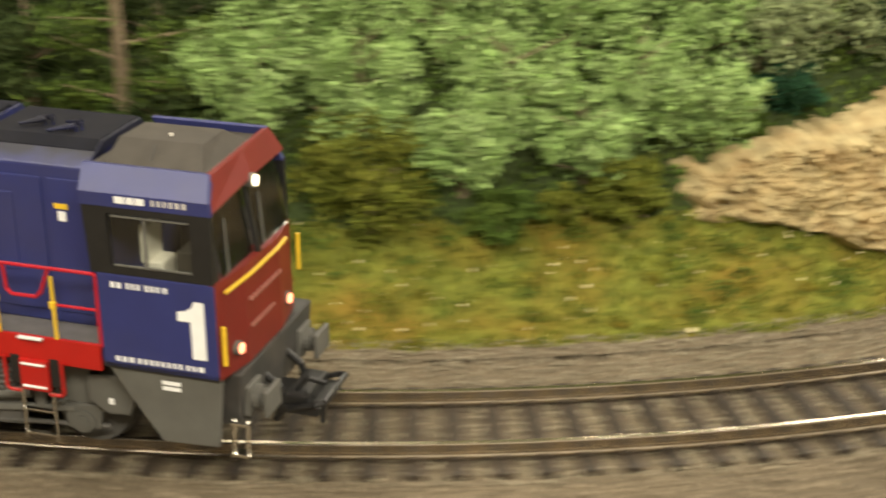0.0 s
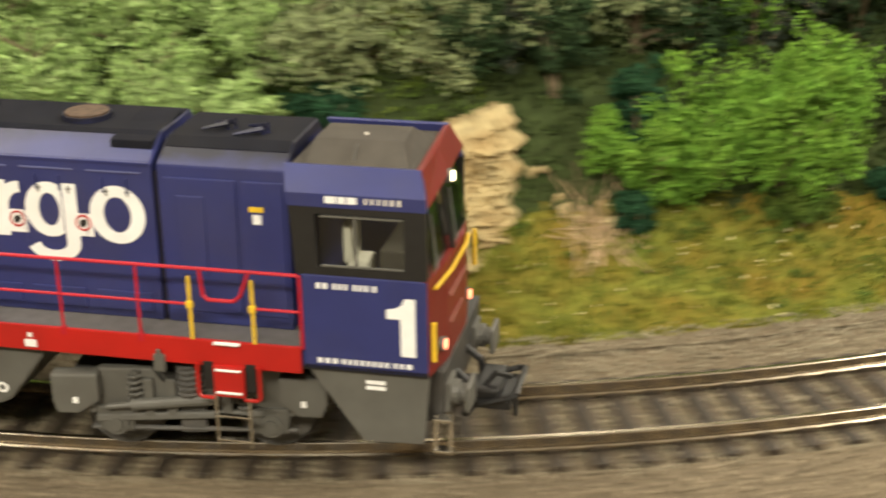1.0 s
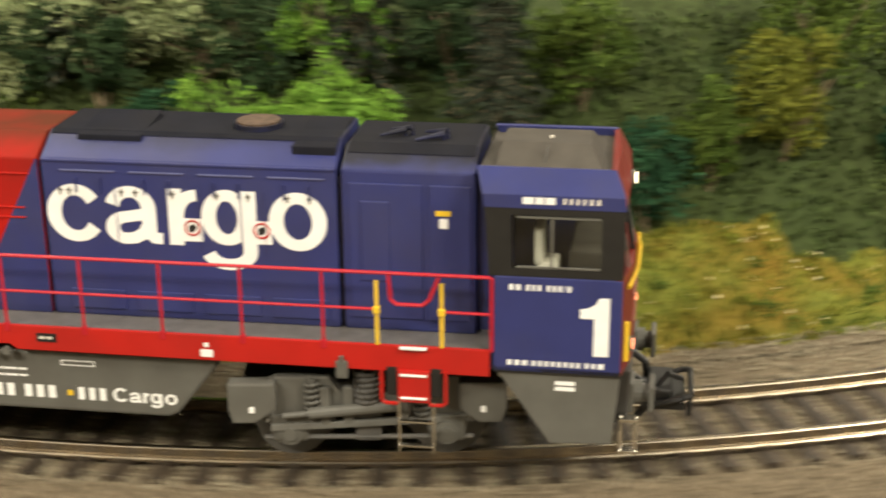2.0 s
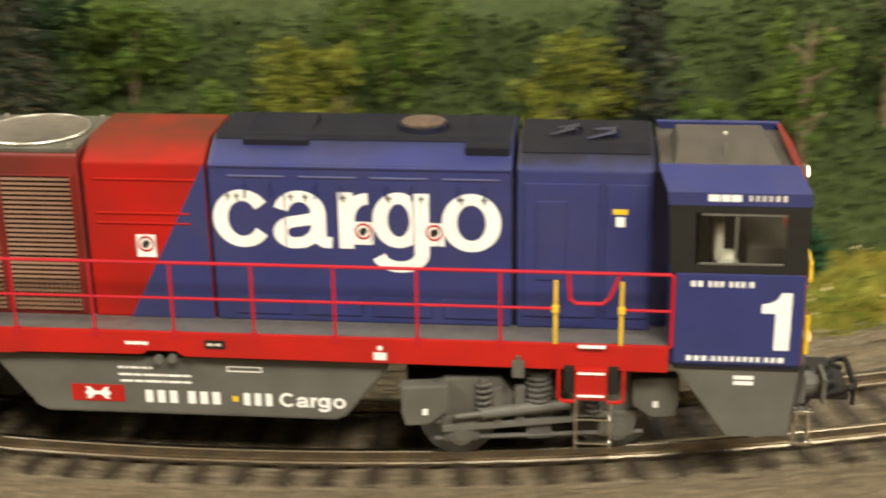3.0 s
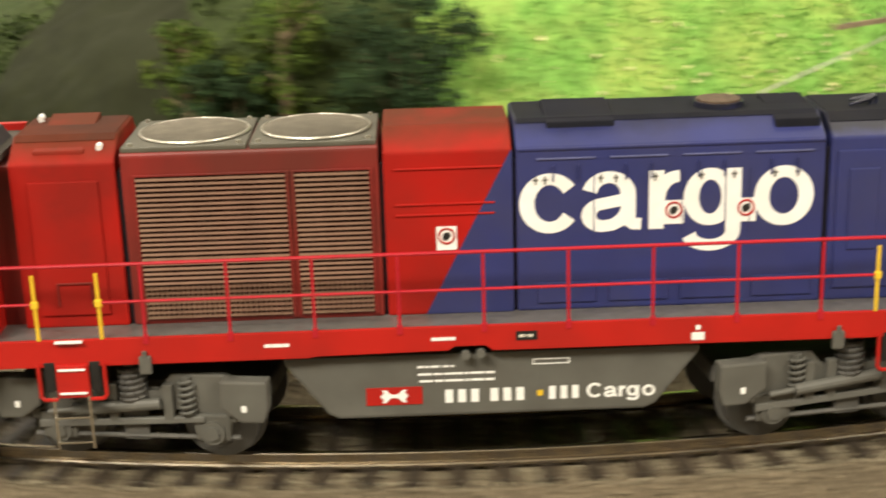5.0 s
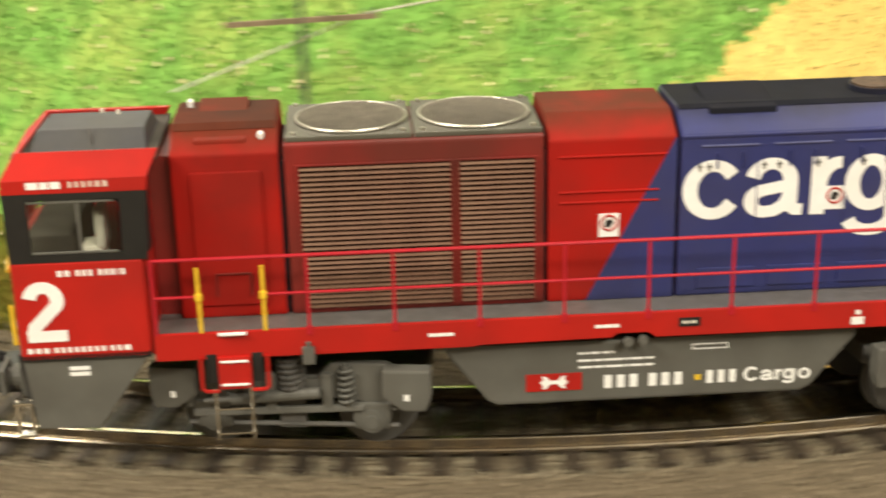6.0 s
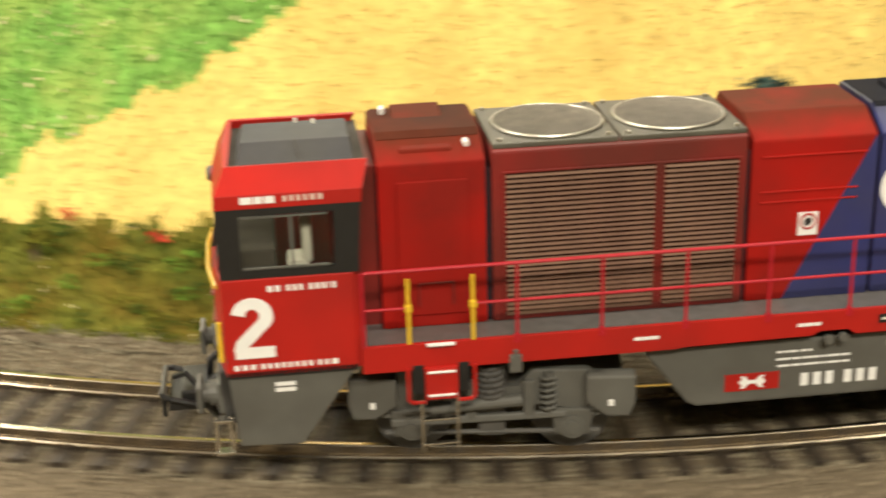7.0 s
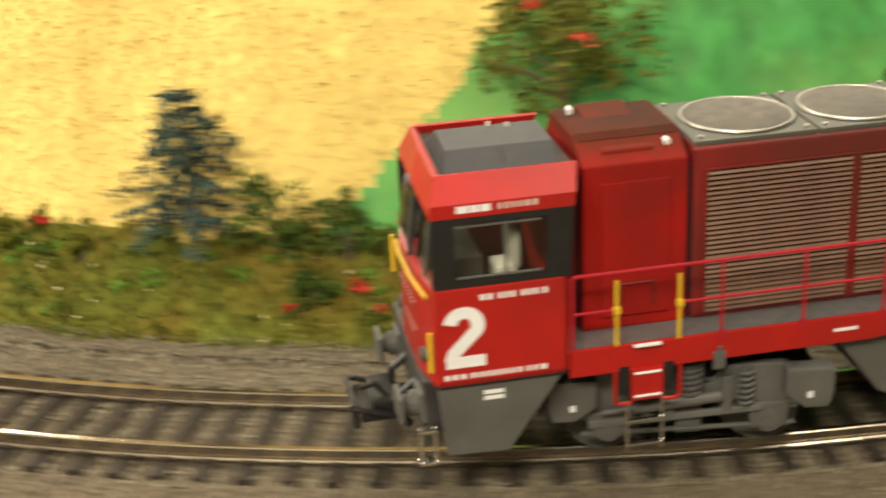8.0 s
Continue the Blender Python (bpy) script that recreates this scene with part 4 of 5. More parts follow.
    for y, z0, z1, xx in ((SIDE + 0.7, 21.5, 27.5, 92.7), (fy - 0.4, 26, 32, 93.6)):
        bm = bmesh.new()
        rod(bm, (X(xx), y, z0), (X(xx), y, z1), 0.34, 8)
        part("grab_rail", bm, YELLOW, cab, "yellow grab rail")
    for y, z, mat in ((-13.0, 22.6, LAMP_RED), (5.2, 22.6, LAMP_RED), (-4.0, 45.2, LAMP_WARM)):
        bm = bmesh.new()
        xx = 92.6 if z < 30 else 92.0
        rod(bm, (X(xx - 0.5), y, z), (X(xx + 0.9), y, z), 1.1, 16)
        ring = part("lamp_ring", bm, GREY, cab)
        bm = bmesh.new()
        rod(bm, (X(xx + 0.8), y, z), (X(xx + 1.1), y, z), 0.8, 16)
        part("headlamp" if z > 30 else "marker_lamp", bm, mat if s > 0 else GREY_DARK, cab, "lit lamp" if s > 0 else "unlit lamp")
    for y0, y1, z in ((-9.0, 2.5, 28.4), (-9.0, -0.5, 24.2)):
        bm = bmesh.new()
        n = 9
        for i in range(n):
            w = (y1 - y0) / n
            box(bm, X(93.0), X(93.75), y0 + i * w, y0 + i * w + w * 0.6, z, z + 0.45)
        part("nose_print", bm, NOSE_PRINT, cab, "faded pale print")
    # headstock, buffers, coupler
    bm = bmesh.new()
    hull(bm, [(X(88), -13, 9.5), (X(93), -13, 9.5), (X(93), 13, 9.5), (X(88), 13, 9.5)], [(X(88), -14, 18.6), (X(93.6), -14, 18.6), (X(93.6), 14, 18.6), (X(88), 14, 18.6)], 0.4)
    stock = part("headstock", bm, STOCK_GREY, loco, "dark grey headstock")
    for y in (-10.0, 10.0):
        bm = bmesh.new()
        rod(bm, (X(92.5), y, 13.4), (X(95.2), y, 13.4), 1.9, 16)
        rod(bm, (X(95.0), y, 13.4), (X(96.4), y, 13.4), 1.4, 16)
        box(bm, X(92.6), X(94), y - 2.4, y + 2.4, 11, 15.8, 0.3)
        buf = part("buffer", bm, GREY, stock, "grey buffer")
        bm = bmesh.new()
        box(bm, X(96.2), X(97.0), y - 2.7, y + 2.7, 11.3, 15.5, 0.35)
        part("buffer_head", bm, GREY, stock)
    bm = bmesh.new()
    box(bm, X(86), X(100), -2.2, 2.2, 8.2, 10.4, 0.3)
    box(bm, X(96), X(99.8), -4.6, 4.6, 8.0, 11.2, 0.4)
    box(bm, X(95), X(101.8), -5.0, 5.0, 8.2, 9.6, 0.3)
    coupler = part("coupler", bm, BLACK, loco, "black loop coupler")
    bm = bmesh.new()
    tube(bm, [(X(97), -5.2, 9), (X(101.4), -5.4, 10.5), (X(102.6), -4.8, 10.8), (X(102.6), 4.8, 10.8), (X(101.4), 5.4, 10.5), (X(97), 5.2, 9)], 0.5, 8)
    tube(bm, [(X(102.6), -4.8, 10.8), (X(102.4), -4.6, 7.4)], 0.4, 6)
    tube(bm, [(X(97), -3, 10.5), (X(99), -2, 13.0), (X(101), 0, 11.5)], 0.45, 6)
    part("loop", bm, BLACK, coupler)
    for y in (-4.2, 4.2):
        bm = bmesh.new()
        tube(bm, [(X(93), y, 14), (X(95.5), y, 12), (X(96), y, 8.5), (X(94.5), y, 6.5)], 0.6, 8)
        part("brake_hose", bm, BLACK, stock, "black brake hose")
    bm = bmesh.new()
    for x in (92.2, 94.4):
        tube(bm, [(X(x), SIDE + 3.4, 11.5), (X(x), SIDE + 2.8, 5.4)], 0.35, 6)
    for z in (10.8, 5.6):
        box(bm, X(91.9), X(94.8), SIDE + 2.2, SIDE + 4, z, z + 0.5, 0.1)
    part("foot_step", bm, SILVER, stock, "bright metal foot step")
    # inside
    bm = bmesh.new()
    box(bm, X(79.4), X(82.6), -14.2, -9.5, 31, 35.0, 0.6)
    box(bm, X(79.0), X(80.4), -14.2, -9.5, 34.5, 40.5, 0.5)
    part("driver_seat", bm, SEAT, cab, "pale driver's seat")
    bm = bmesh.new()
    box(bm, X(84), X(90.5), -13, 7, 30, 36.5, 0.4)
    part("control_desk", bm, ROOF_GREY, cab, "grey control desk")


def build_bogie(s):
    """A bogie in its own space, turned to the curve."""
    bm = bmesh.new()
    box(bm, -20, 20, -9.5, 9.5, 9.5, 12.5, 0.4)
    bog = part("bogie", bm, GREY_DARK, loco, "dark grey bogie with springs and dampers")
    bog.matrix_basis = pose(s * PIVOT * MM, 0, 0, 0, 0, s * math.degrees(math.asin(PIVOT * MM / R_TRACK)))
    for y in (-13.2, 13.2):
        t = 1 if y > 0 else -1
        bm = bmesh.new()
        prism(bm, [(-19, 12.5), (-14, 15.2), (-6, 15.2), (-4, 12.2), (4, 12.2), (6, 15.2), (14, 15.2), (19, 12.5), (18, 9.6), (13.5, 8.2), (8, 9.8), (-8, 9.8), (-13.5, 8.2), (-18, 9.6)], "y", y - 0.8, y + 0.8, 0.3)
        part("side_frame", bm, GREY, bog, "grey cast bogie side")
        for x in (-17.5, 17.5):
            bm = bmesh.new()
            k = 1 if x > 0 else -1
            prism(bm, [(x - 3.6, 15.0), (x + 3.6, 15.0), (x + 3.6, 10.6), (x + 1.2 * k + 1.6, 8.4), (x + 1.2 * k - 1.8, 8.4), (x - 3.6, 10.6)], "y", y + t * 0.2, y + t * 2.9, 0.35)
            sand = part("sand_box", bm, GREY, bog, "grey sand box with a white mark")
            bm = bmesh.new()
            box(bm, x - 0.4, x + 0.4, y + t * 2.8, y + t * 3.0, 10.2, 11.2)
            part("white_mark", bm, WHITE, bog)
        for x in (-12.0, 12.0):
            bm = bmesh.new()
            rod(bm, (x, y, 6.0), (x, y + t * 1.6, 6.0), 1.9, 18)
            hull(bm, [(x - 2.6, y - 0.6, 4.2), (x + 2.6, y - 0.6, 4.2), (x + 2.6, y + t * 1.2, 4.6), (x - 2.6, y + t * 1.2, 4.6)], [(x - 3.6, y - 0.6, 9.0), (x + 3.6, y - 0.6, 9.0), (x + 3.0, y + t * 1.4, 9.0), (x - 3.0, y + t * 1.4, 9.0)], 0.4)
            rod(bm, (x, y + t * 1.5, 6.0), (x, y + t * 2.0, 6.0), 1.1, 14)
            part("axle_box", bm, GREY, bog, "grey axle box")
            for dx in (-3.6, 3.6):
                bm = bmesh.new()
                pts = [(x + dx + 1.15 * math.cos(a * 0.7), y + t * 1.0 + 1.15 * math.sin(a * 0.7), 8.6 + a * 0.11) for a in range(0, 54)]
                tube(bm, pts, 0.28, 5)
                rod(bm, (x + dx, y + t * 1.0, 8), (x + dx, y + t * 1.0, 15), 0.7, 8)
                part("coil_spring", bm, GREY, bog)
        bm = bmesh.new()
        rod(bm, (-9.0, y + t * 2.0, 9.6), (4.5, y + t * 2.0, 10.9), 0.9, 12)
        rod(bm, (-9.0, y + t * 2.0, 9.6), (-13.0, y + t * 2.0, 9.2), 0.5, 10)
        part("damper", bm, GREY, bog, "grey diagonal damper")
        bm = bmesh.new()
        hull(bm, [(-15, y + t * 0.8, 6.4), (11, y + t * 0.8, 7.8), (11, y + t * 1.8, 7.8), (-15, y + t * 1.8, 6.4)], [(-15, y + t * 0.8, 7.6), (11, y + t * 0.8, 8.8), (11, y + t * 1.6, 8.8), (-15, y + t * 1.6, 7.6)], 0.25)
        for x in (-6.5, -3.0, 5.5):
            box(bm, x - 0.8, x + 0.8, y + t * 0.6, y + t * 1.7, 7.4, 13.8, 0.25)
        part("equaliser", bm, GREY, bog, "grey lower beam with hangers")
        bm = bmesh.new()
        pts = [(1.9 * math.cos(a * 0.6), y + t * 0.6 + 1.9 * math.sin(a * 0.6), 10.8 + a * 0.09) for a in range(0, 66)]
        tube(bm, pts, 0.42, 5)
        rod(bm, (0, y + t * 0.6, 10.5), (0, y + t * 0.6, 17.0), 1.2, 10)
        part("secondary_spring", bm, GREY_DARK, bog)
        bm = bmesh.new()
        rod(bm, (-16, y + t * 0.6, 5.0), (16, y + t * 0.6, 5.0), 0.4, 8)
        box(bm, -2, 2, y - 0.4, y + t * 0.9, 4.4, 9.8, 0.3)
        part("brake_rod", bm, GREY_DARK, bog)
    sets = []
    for x in (-12.0, 12.0):
        bm = bmesh.new()
        rod(bm, (0, -9.2, 0), (0, 9.2, 0), 1.1, 12)
        for y in (-7.2, 7.2):
            k = 1 if y > 0 else -1
            rod(bm, (0, y, 0), (0, y + k * 2.6, 0), 5.75, 32)
            rod(bm, (0, y - k * 0.8, 0), (0, y, 0), 6.5, 32)
            for i in range(6):
                a = math.pi * i / 3
                rod(bm, (3.2 * math.cos(a), y + k * 2.5, 3.2 * math.sin(a)), (3.2 * math.cos(a), y + k * 2.9, 3.2 * math.sin(a)), 0.6, 8)
        ws = part("wheelset", bm, GREY_DARK, bog, "dark metal wheelset")
        ws.matrix_basis = pose(x * MM, 0, 5.75 * MM)
        sets.append((ws, x * MM))
    return sets


build_hoods()
build_frame()
build_tank()
build_railings()
build_cab(1, BLUE, BLUE, RED_NOSE_SHADE, "blue front cab with black window band")
build_cab(-1, RED, RED, RED, "red rear cab with black window band")
WHEELSETS = build_bogie(1) + build_bogie(-1)

# ---------------------------------------------------------------- planting
rng = np.random.default_rng(7)


def leaf_cloud(points, size, flat=0.5):
    """Small crumpled leaves, four corners each, at the given points."""
    n = len(points)
    a = rng.normal(size=(n, 3))
    a /= np.linalg.norm(a, axis=1)[:, None]
    b = np.cross(a, rng.normal(size=(n, 3)))
    b /= np.linalg.norm(b, axis=1)[:, None]
    c = np.cross(a, b)
    s = size * rng.uniform(0.55, 1.3, (n, 1))
    p = np.asarray(points)
    v = np.stack([p - a * s * 0.5, p + b * s * flat * 0.5 + c * s * 0.18, p + a * s * 0.5, p - b * s * flat * 0.5 + c * s * 0.18], 1).reshape(-1, 3)
    return v.tolist(), [(4 * i, 4 * i + 1, 4 * i + 2, 4 * i + 3) for i in range(n)]


def clumps(center, radii, n_clumps, per, seed):
    """Points on the skins of many small clumps that fill an uneven ellipsoid."""
    g = np.random.default_rng(seed)
    out = []
    for _ in range(n_clumps):
        d = g.normal(size=3)
        d /= np.linalg.norm(d)
        q = d * g.uniform(0.35, 1.05) * np.array(radii)
        r = min(radii) * g.uniform(0.16, 0.36)
        e = g.normal(size=(per, 3))
        e /= np.linalg.norm(e, axis=1)[:, None]
        out.append(np.array(center) + q + e * r * g.uniform(0.6, 1.1, (per, 1)))
    return np.concatenate(out)


def turned(phi, q):
    """A step (along the track, outward, up) at an angle of the curve, as a world step."""
    a = radians(along(phi))
    t, o = np.array((math.cos(a), math.sin(a), 0)), np.array((math.sin(a), -math.cos(a), 0))
    return q[0] * t + q[1] * o + q[2] * np.array((0, 0, 1.0))


def crown_part(name, pts, size, mat, parent, flat=0.6):
    v, f = leaf_cloud(pts, size, flat)
    me = bpy.data.meshes.new(name)
    me.from_pydata(v, [], f)
    me.materials.append(mat)
    ob = new(name, me)
    ob.parent = parent
    return ob


SEED = [100]


def bush(phi, r, width, height, leaf, label, lift=0.0, n=46, per=42, size=0.0016, depth=None, name="bush"):
    """A bush of lichen or foam: short stems and a crown of many clumps."""
    SEED[0] += 1
    base = on_ground(phi, r, -0.001)
    ob = thing(name, label, "bush", "lineside bushes")
    ob.location = base
    dep = depth or width * 0.8
    pts = clumps((0, 0, 0), (width / 2, dep / 2, height / 2), n, per, SEED[0])
    pts = np.array([turned(phi, q) for q in pts]) + np.array((0, 0, lift + height / 2))
    crown_part("crown", pts, size, LEAF[leaf], ob)
    bm = bmesh.new()
    g = random.Random(SEED[0])
    for _ in range(4):
        rod(bm, (g.uniform(-1, 1), g.uniform(-1, 1), -1.5), (g.uniform(-0.3, 0.3) * width * 1000, g.uniform(-0.3, 0.3) * width * 1000, (lift + height * 0.6) * 1000), 0.5, 5, 0.2)
    part("stem", bm, BARK, ob)
    return ob


def fir(phi, r, height, width, leaf, label, lean=0.0, tiers=15, boughs=7, droop=0.32):
    """A conifer: a thin trunk and tiers of drooping boughs with needles."""
    SEED[0] += 1
    g = np.random.default_rng(SEED[0])
    ob = thing("fir_tree", label, "tree", "firs")
    ob.location = on_ground(phi, r, -0.001)
    bm = bmesh.new()
    rod(bm, (0, 0, -1), (0, 0, height * 1000 * 0.98), 1.0, 7, 0.2)
    pts = []
    for k in range(tiers):
        h = height * (0.10 + 0.88 * k / tiers)
        reach = width / 2 * (1 - 0.92 * k / tiers) * g.uniform(0.75, 1.15)
        for i in range(boughs):
            a = 2 * math.pi * (i + g.uniform(-0.3, 0.3) + 0.5 * (k % 2)) / boughs
            rr = reach * g.uniform(0.7, 1.15)
            tip = np.array((rr * math.cos(a), rr * math.sin(a), h - rr * droop))
            root = np.array((0, 0, h))
            rod(bm, root * 1000, tip * 1000, 0.25, 4, 0.1)
            m = int(16 + 60 * rr / (width / 2))
            s = g.uniform(0.15, 1.05, (m, 1))
            pts.append(root + (tip - root) * s + g.normal(size=(m, 3)) * np.array((0.0009, 0.0009, 0.0005)))
    part("trunk", bm, BARK, ob)
    crown_part("crown", np.concatenate(pts), 0.0021, LEAF[leaf], ob, 0.35)
    return ob


def leafy_tree(phi, r, height, width, leaf, label, crown_low=0.35, n=60, per=40, size=0.0017, group="broadleaf trees"):
    """A tapered trunk with limbs and a crown of leaf clumps."""
    SEED[0] += 1
    g = np.random.default_rng(SEED[0])
    ob = thing("tree", label, "tree", group)
    ob.location = on_ground(phi, r, -0.001)
    bm = bmesh.new()
    rod(bm, (0, 0, -1), (0, 0, height * 600), 1.3, 8, 0.7)
    rod(bm, (0, 0, height * 600), (0.6, 0.4, height * 900), 0.7, 7, 0.2)
    pts = []
    for k in range(9):
        a, h = g.uniform(0, 6.28), height * g.uniform(crown_low, 0.85)
        rr = width / 2 * g.uniform(0.5, 0.9)
        tip = np.array((rr * math.cos(a), rr * math.sin(a), h + rr * 0.4))
        rod(bm, (0, 0, h * 1000 * 0.9), tip * 1000, 0.5, 5, 0.15)
    part("trunk", bm, BARK, ob)
    c = clumps((0, 0, height * (1 + crown_low) / 2), (width / 2, width / 2, height * (1 - crown_low) / 2), n, per, SEED[0])
    crown_part("crown", c, size, LEAF[leaf], ob)
    return ob


def plant():
    # pine by the bend
    pine = thing("pine_tree", "bare-trunked pine with dark olive boughs", "tree")
    pine.location = on_ground(-74.6, 0.303, -0.001)
    bm = bmesh.new()
    rod(bm, (0, 0, -1), (0.5, 0, 30), 1.6, 9, 1.3)
    rod(bm, (0.5, 0, 30), (-1, 0, 62), 1.3, 8, 0.7)
    boughs = []
    for k, (h, a, ln) in enumerate(((11, 200, 14), (14, -25, 16), (17, 170, 12), (20, 30, 15), (15, 250, 12), (25, 190, 16), (28, -10, 18), (33, 120, 15), (36, 230, 17), (42, 20, 16), (48, 150, 15), (22, -60, 13))):
        d = turned(-75.6, (math.cos(radians(a)), math.sin(radians(a)), 0.22))
        tip = np.array((0, 0, h)) + d * ln
        rod(bm, (0, 0, h), tip, 0.45, 6, 0.15)
        boughs.append(np.array((0, 0, h)) * MM + d * MM * ln * rng.uniform(0.35, 1.1, (150, 1)) + rng.normal(size=(150, 3)) * np.array((0.0026, 0.0026, 0.0012)))
    part("trunk", bm, BARK, pine, "bare brown trunk")
    crown_part("crown", np.concatenate(boughs), 0.0024, LEAF["moss"], pine, 0.3)
    # pale wood behind the grass
    for phi, r, h, w in ((-82, 0.302, 0.026, 0.024), (-78.5, 0.296, 0.030, 0.026), (-73.2, 0.303, 0.024, 0.022), (-70.6, 0.297, 0.026, 0.026), (-66.8, 0.298, 0.027, 0.026), (-63.4, 0.305, 0.020, 0.022), (-61.8, 0.298, 0.026, 0.026), (-59.4, 0.304, 0.019, 0.020), (-57.2, 0.298, 0.024, 0.024), (-54.6, 0.300, 0.018, 0.020),
                         (-80, 0.284, 0.034, 0.032), (-74.5, 0.284, 0.032, 0.03), (-69, 0.284, 0.032, 0.032), (-64, 0.284, 0.032, 0.032), (-59, 0.284, 0.032, 0.032), (-54.0, 0.286, 0.030, 0.028), (-50.0, 0.280, 0.032, 0.028)):
        # trees left of the pine get darker leaves: shade put into the colour
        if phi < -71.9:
            leafy_tree(phi, r, h, w, "under", "deciduous model tree in dark leaves, its shade painted in", 0.02, 70, 40, 0.0017)
        else:
            leafy_tree(phi, r, h, w, "pale", "pale green deciduous model tree in light foliage", 0.02, 84, 44, 0.0017)
    for phi, r, h, w in ((-52.0, 0.290, 0.024, 0.026), (-47.5, 0.287, 0.028, 0.026), (-43.5, 0.284, 0.030, 0.026), (-50.0, 0.284, 0.030, 0.028), (-40.0, 0.284, 0.030, 0.026)):
        leafy_tree(phi, r, h, w, "haze", "grey-green deciduous model tree in leaves lightened for haze", 0.02, 70, 40, 0.0017)
    for phi, r, w, h, leaf, lb in (
            (-66.6, 0.310, 0.029, 0.025, "olive", "dense olive-green lichen bush"),
            (-70.5, 0.312, 0.012, 0.012, "olive", "dense olive-green lichen bush"),
            (-62.2, 0.312, 0.015, 0.011, "moss", "low mossy green bush on the slope"),
            (-60.0, 0.310, 0.011, 0.009, "olive", "low olive green bush on the slope"),
            (-58.2, 0.311, 0.018, 0.016, "olive", "low mossy green bush on the slope"),
            (-64.9, 0.306, 0.010, 0.010, "moss", "low mossy green bush on the slope"),
            (-51.5, 0.296, 0.018, 0.012, "teal", "dark blue-green bush behind the stone face"),
            (-53.8, 0.300, 0.012, 0.009, "moss", "low mossy green bush on the slope"),
            (-46.5, 0.288, 0.022, 0.022, "dark", "dark green foam bush on the slope"),
            (-43.3, 0.292, 0.017, 0.024, "dark", "dark green foam bush on the slope"),
            (-40.8, 0.300, 0.013, 0.022, "teal", "dark blue-green foam bush on the slope"),
            (-49.0, 0.284, 0.020, 0.022, "olive", "olive bush high on the slope"),
            (-38.2, 0.3060, 0.038, 0.028, "bright", "bright green leafy bush beside the grass"),
            (-36.3, 0.3080, 0.036, 0.031, "bright", "bright green leafy bush beside the grass"),
            (-41.0, 0.3065, 0.027, 0.020, "bright", "bright green leafy bush beside the grass"),
            (-40.2, 0.3085, 0.018, 0.016, "bright", "bright green leafy bush beside the grass"),
            (-34.6, 0.305, 0.026, 0.034, "bright", "bright green leafy bush beside the grass"),
            (-41.5, 0.312, 0.010, 0.009, "teal", "low blue-green bush in the grass"),
            (-36.0, 0.3135, 0.016, 0.009, "moss", "low mossy green bush on the slope"),
            (-32.4, 0.312, 0.011, 0.008, "teal", "low blue-green bush in the grass"),
            (-38.0, 0.285, 0.030, 0.028, "dark", "dark green foam bush on the slope"),
            (-24.6, 0.309, 0.020, 0.024, "teal", "dark blue-green foam bush on the slope"),
            (-27.2, 0.312, 0.010, 0.007, "moss", "low mossy green bush on the slope"),
            (-19.0, 0.300, 0.025, 0.030, "olive", "tall olive green bush in the wood"),
            (-14.6, 0.303, 0.009, 0.016, "teal", "small blue-green bush in the wood"),
            (-22.0, 0.303, 0.017, 0.024, "moss", "mossy green bush in the wood"),
            (-10.4, 0.303, 0.026, 0.033, "olive", "tall olive green bush in the wood"),
            (-6.2, 0.308, 0.017, 0.026, "moss", "mossy green bush in the wood"),
            (-13.0, 0.311, 0.014, 0.012, "moss", "low mossy green bush on the slope"),
            (-3.8, 0.318, 0.012, 0.012, "teal", "low blue-green bush by the ballast"),
            (1.5, 0.317, 0.014, 0.012, "moss", "low mossy green bush on the slope"),
            (6.5, 0.321, 0.012, 0.006, "dark", "low dark green bush by the ballast"),
            (-26.0, 0.290, 0.026, 0.028, "moss", "mossy green bush in the wood"),
            (-35.2, 0.285, 0.026, 0.034, "bright", "bright green bush in the wood"),
            (-30.5, 0.285, 0.030, 0.032, "dark", "dark green foam bush on the slope"),
            (-16.5, 0.288, 0.030, 0.032, "moss", "mossy green bush in the wood"),
            (13.2, 0.3075, 0.020, 0.022, "dark", "dark green foam bush on the slope"),
            (18.4, 0.3085, 0.032, 0.034, "dark", "large dark green bush at the edge of the meadow"),
            (12.0, 0.314, 0.014, 0.012, "moss", "low mossy green bush on the slope"),
            (20.5, 0.316, 0.014, 0.011, "olive", "low olive green bush on the slope")):
        bush(phi, r, w, h, leaf, lb, n=int(26 + w * 1500), per=44)
    for phi, r, h, w, leaf, lb in ((-29.3, 0.3025, 0.050, 0.032, "fir", "dark grey-green fir with drooping boughs"), (-8.0, 0.298, 0.046, 0.026, "fir", "dark grey-green fir with drooping boughs"),
                                   (-44.6, 0.282, 0.045, 0.028, "fir", "dark grey-green fir with drooping boughs"), (-34.0, 0.283, 0.05, 0.03, "fir", "dark grey-green fir with drooping boughs"),):
        fir(phi, r, h, w, leaf, lb)
    fir(61.4, 0.3165, 0.031, 0.040, "bluefir", "small blue-green fir at the field's edge", 0, 8, 6, 0.16)
    for phi, r, h, w, leaf, lb in ((-2.2, 0.302, 0.034, 0.020, "moss", "slender tree with sparse light leaves"), (1.2, 0.300, 0.032, 0.018, "under", "slender tree with sparse dull leaves"),
                                   (11.6, 0.305, 0.026, 0.014, "moss", "slender tree with sparse light leaves"), (14.8, 0.306, 0.030, 0.020, "moss", "slender tree with sparse light leaves"),
                                   (82.5, 0.310, 0.011, 0.009, "moss", "tiny round tree on the green slope")):
        leafy_tree(phi, r, h, w, leaf, lb, 0.15, 40, 30, 0.0016, "slender trees")
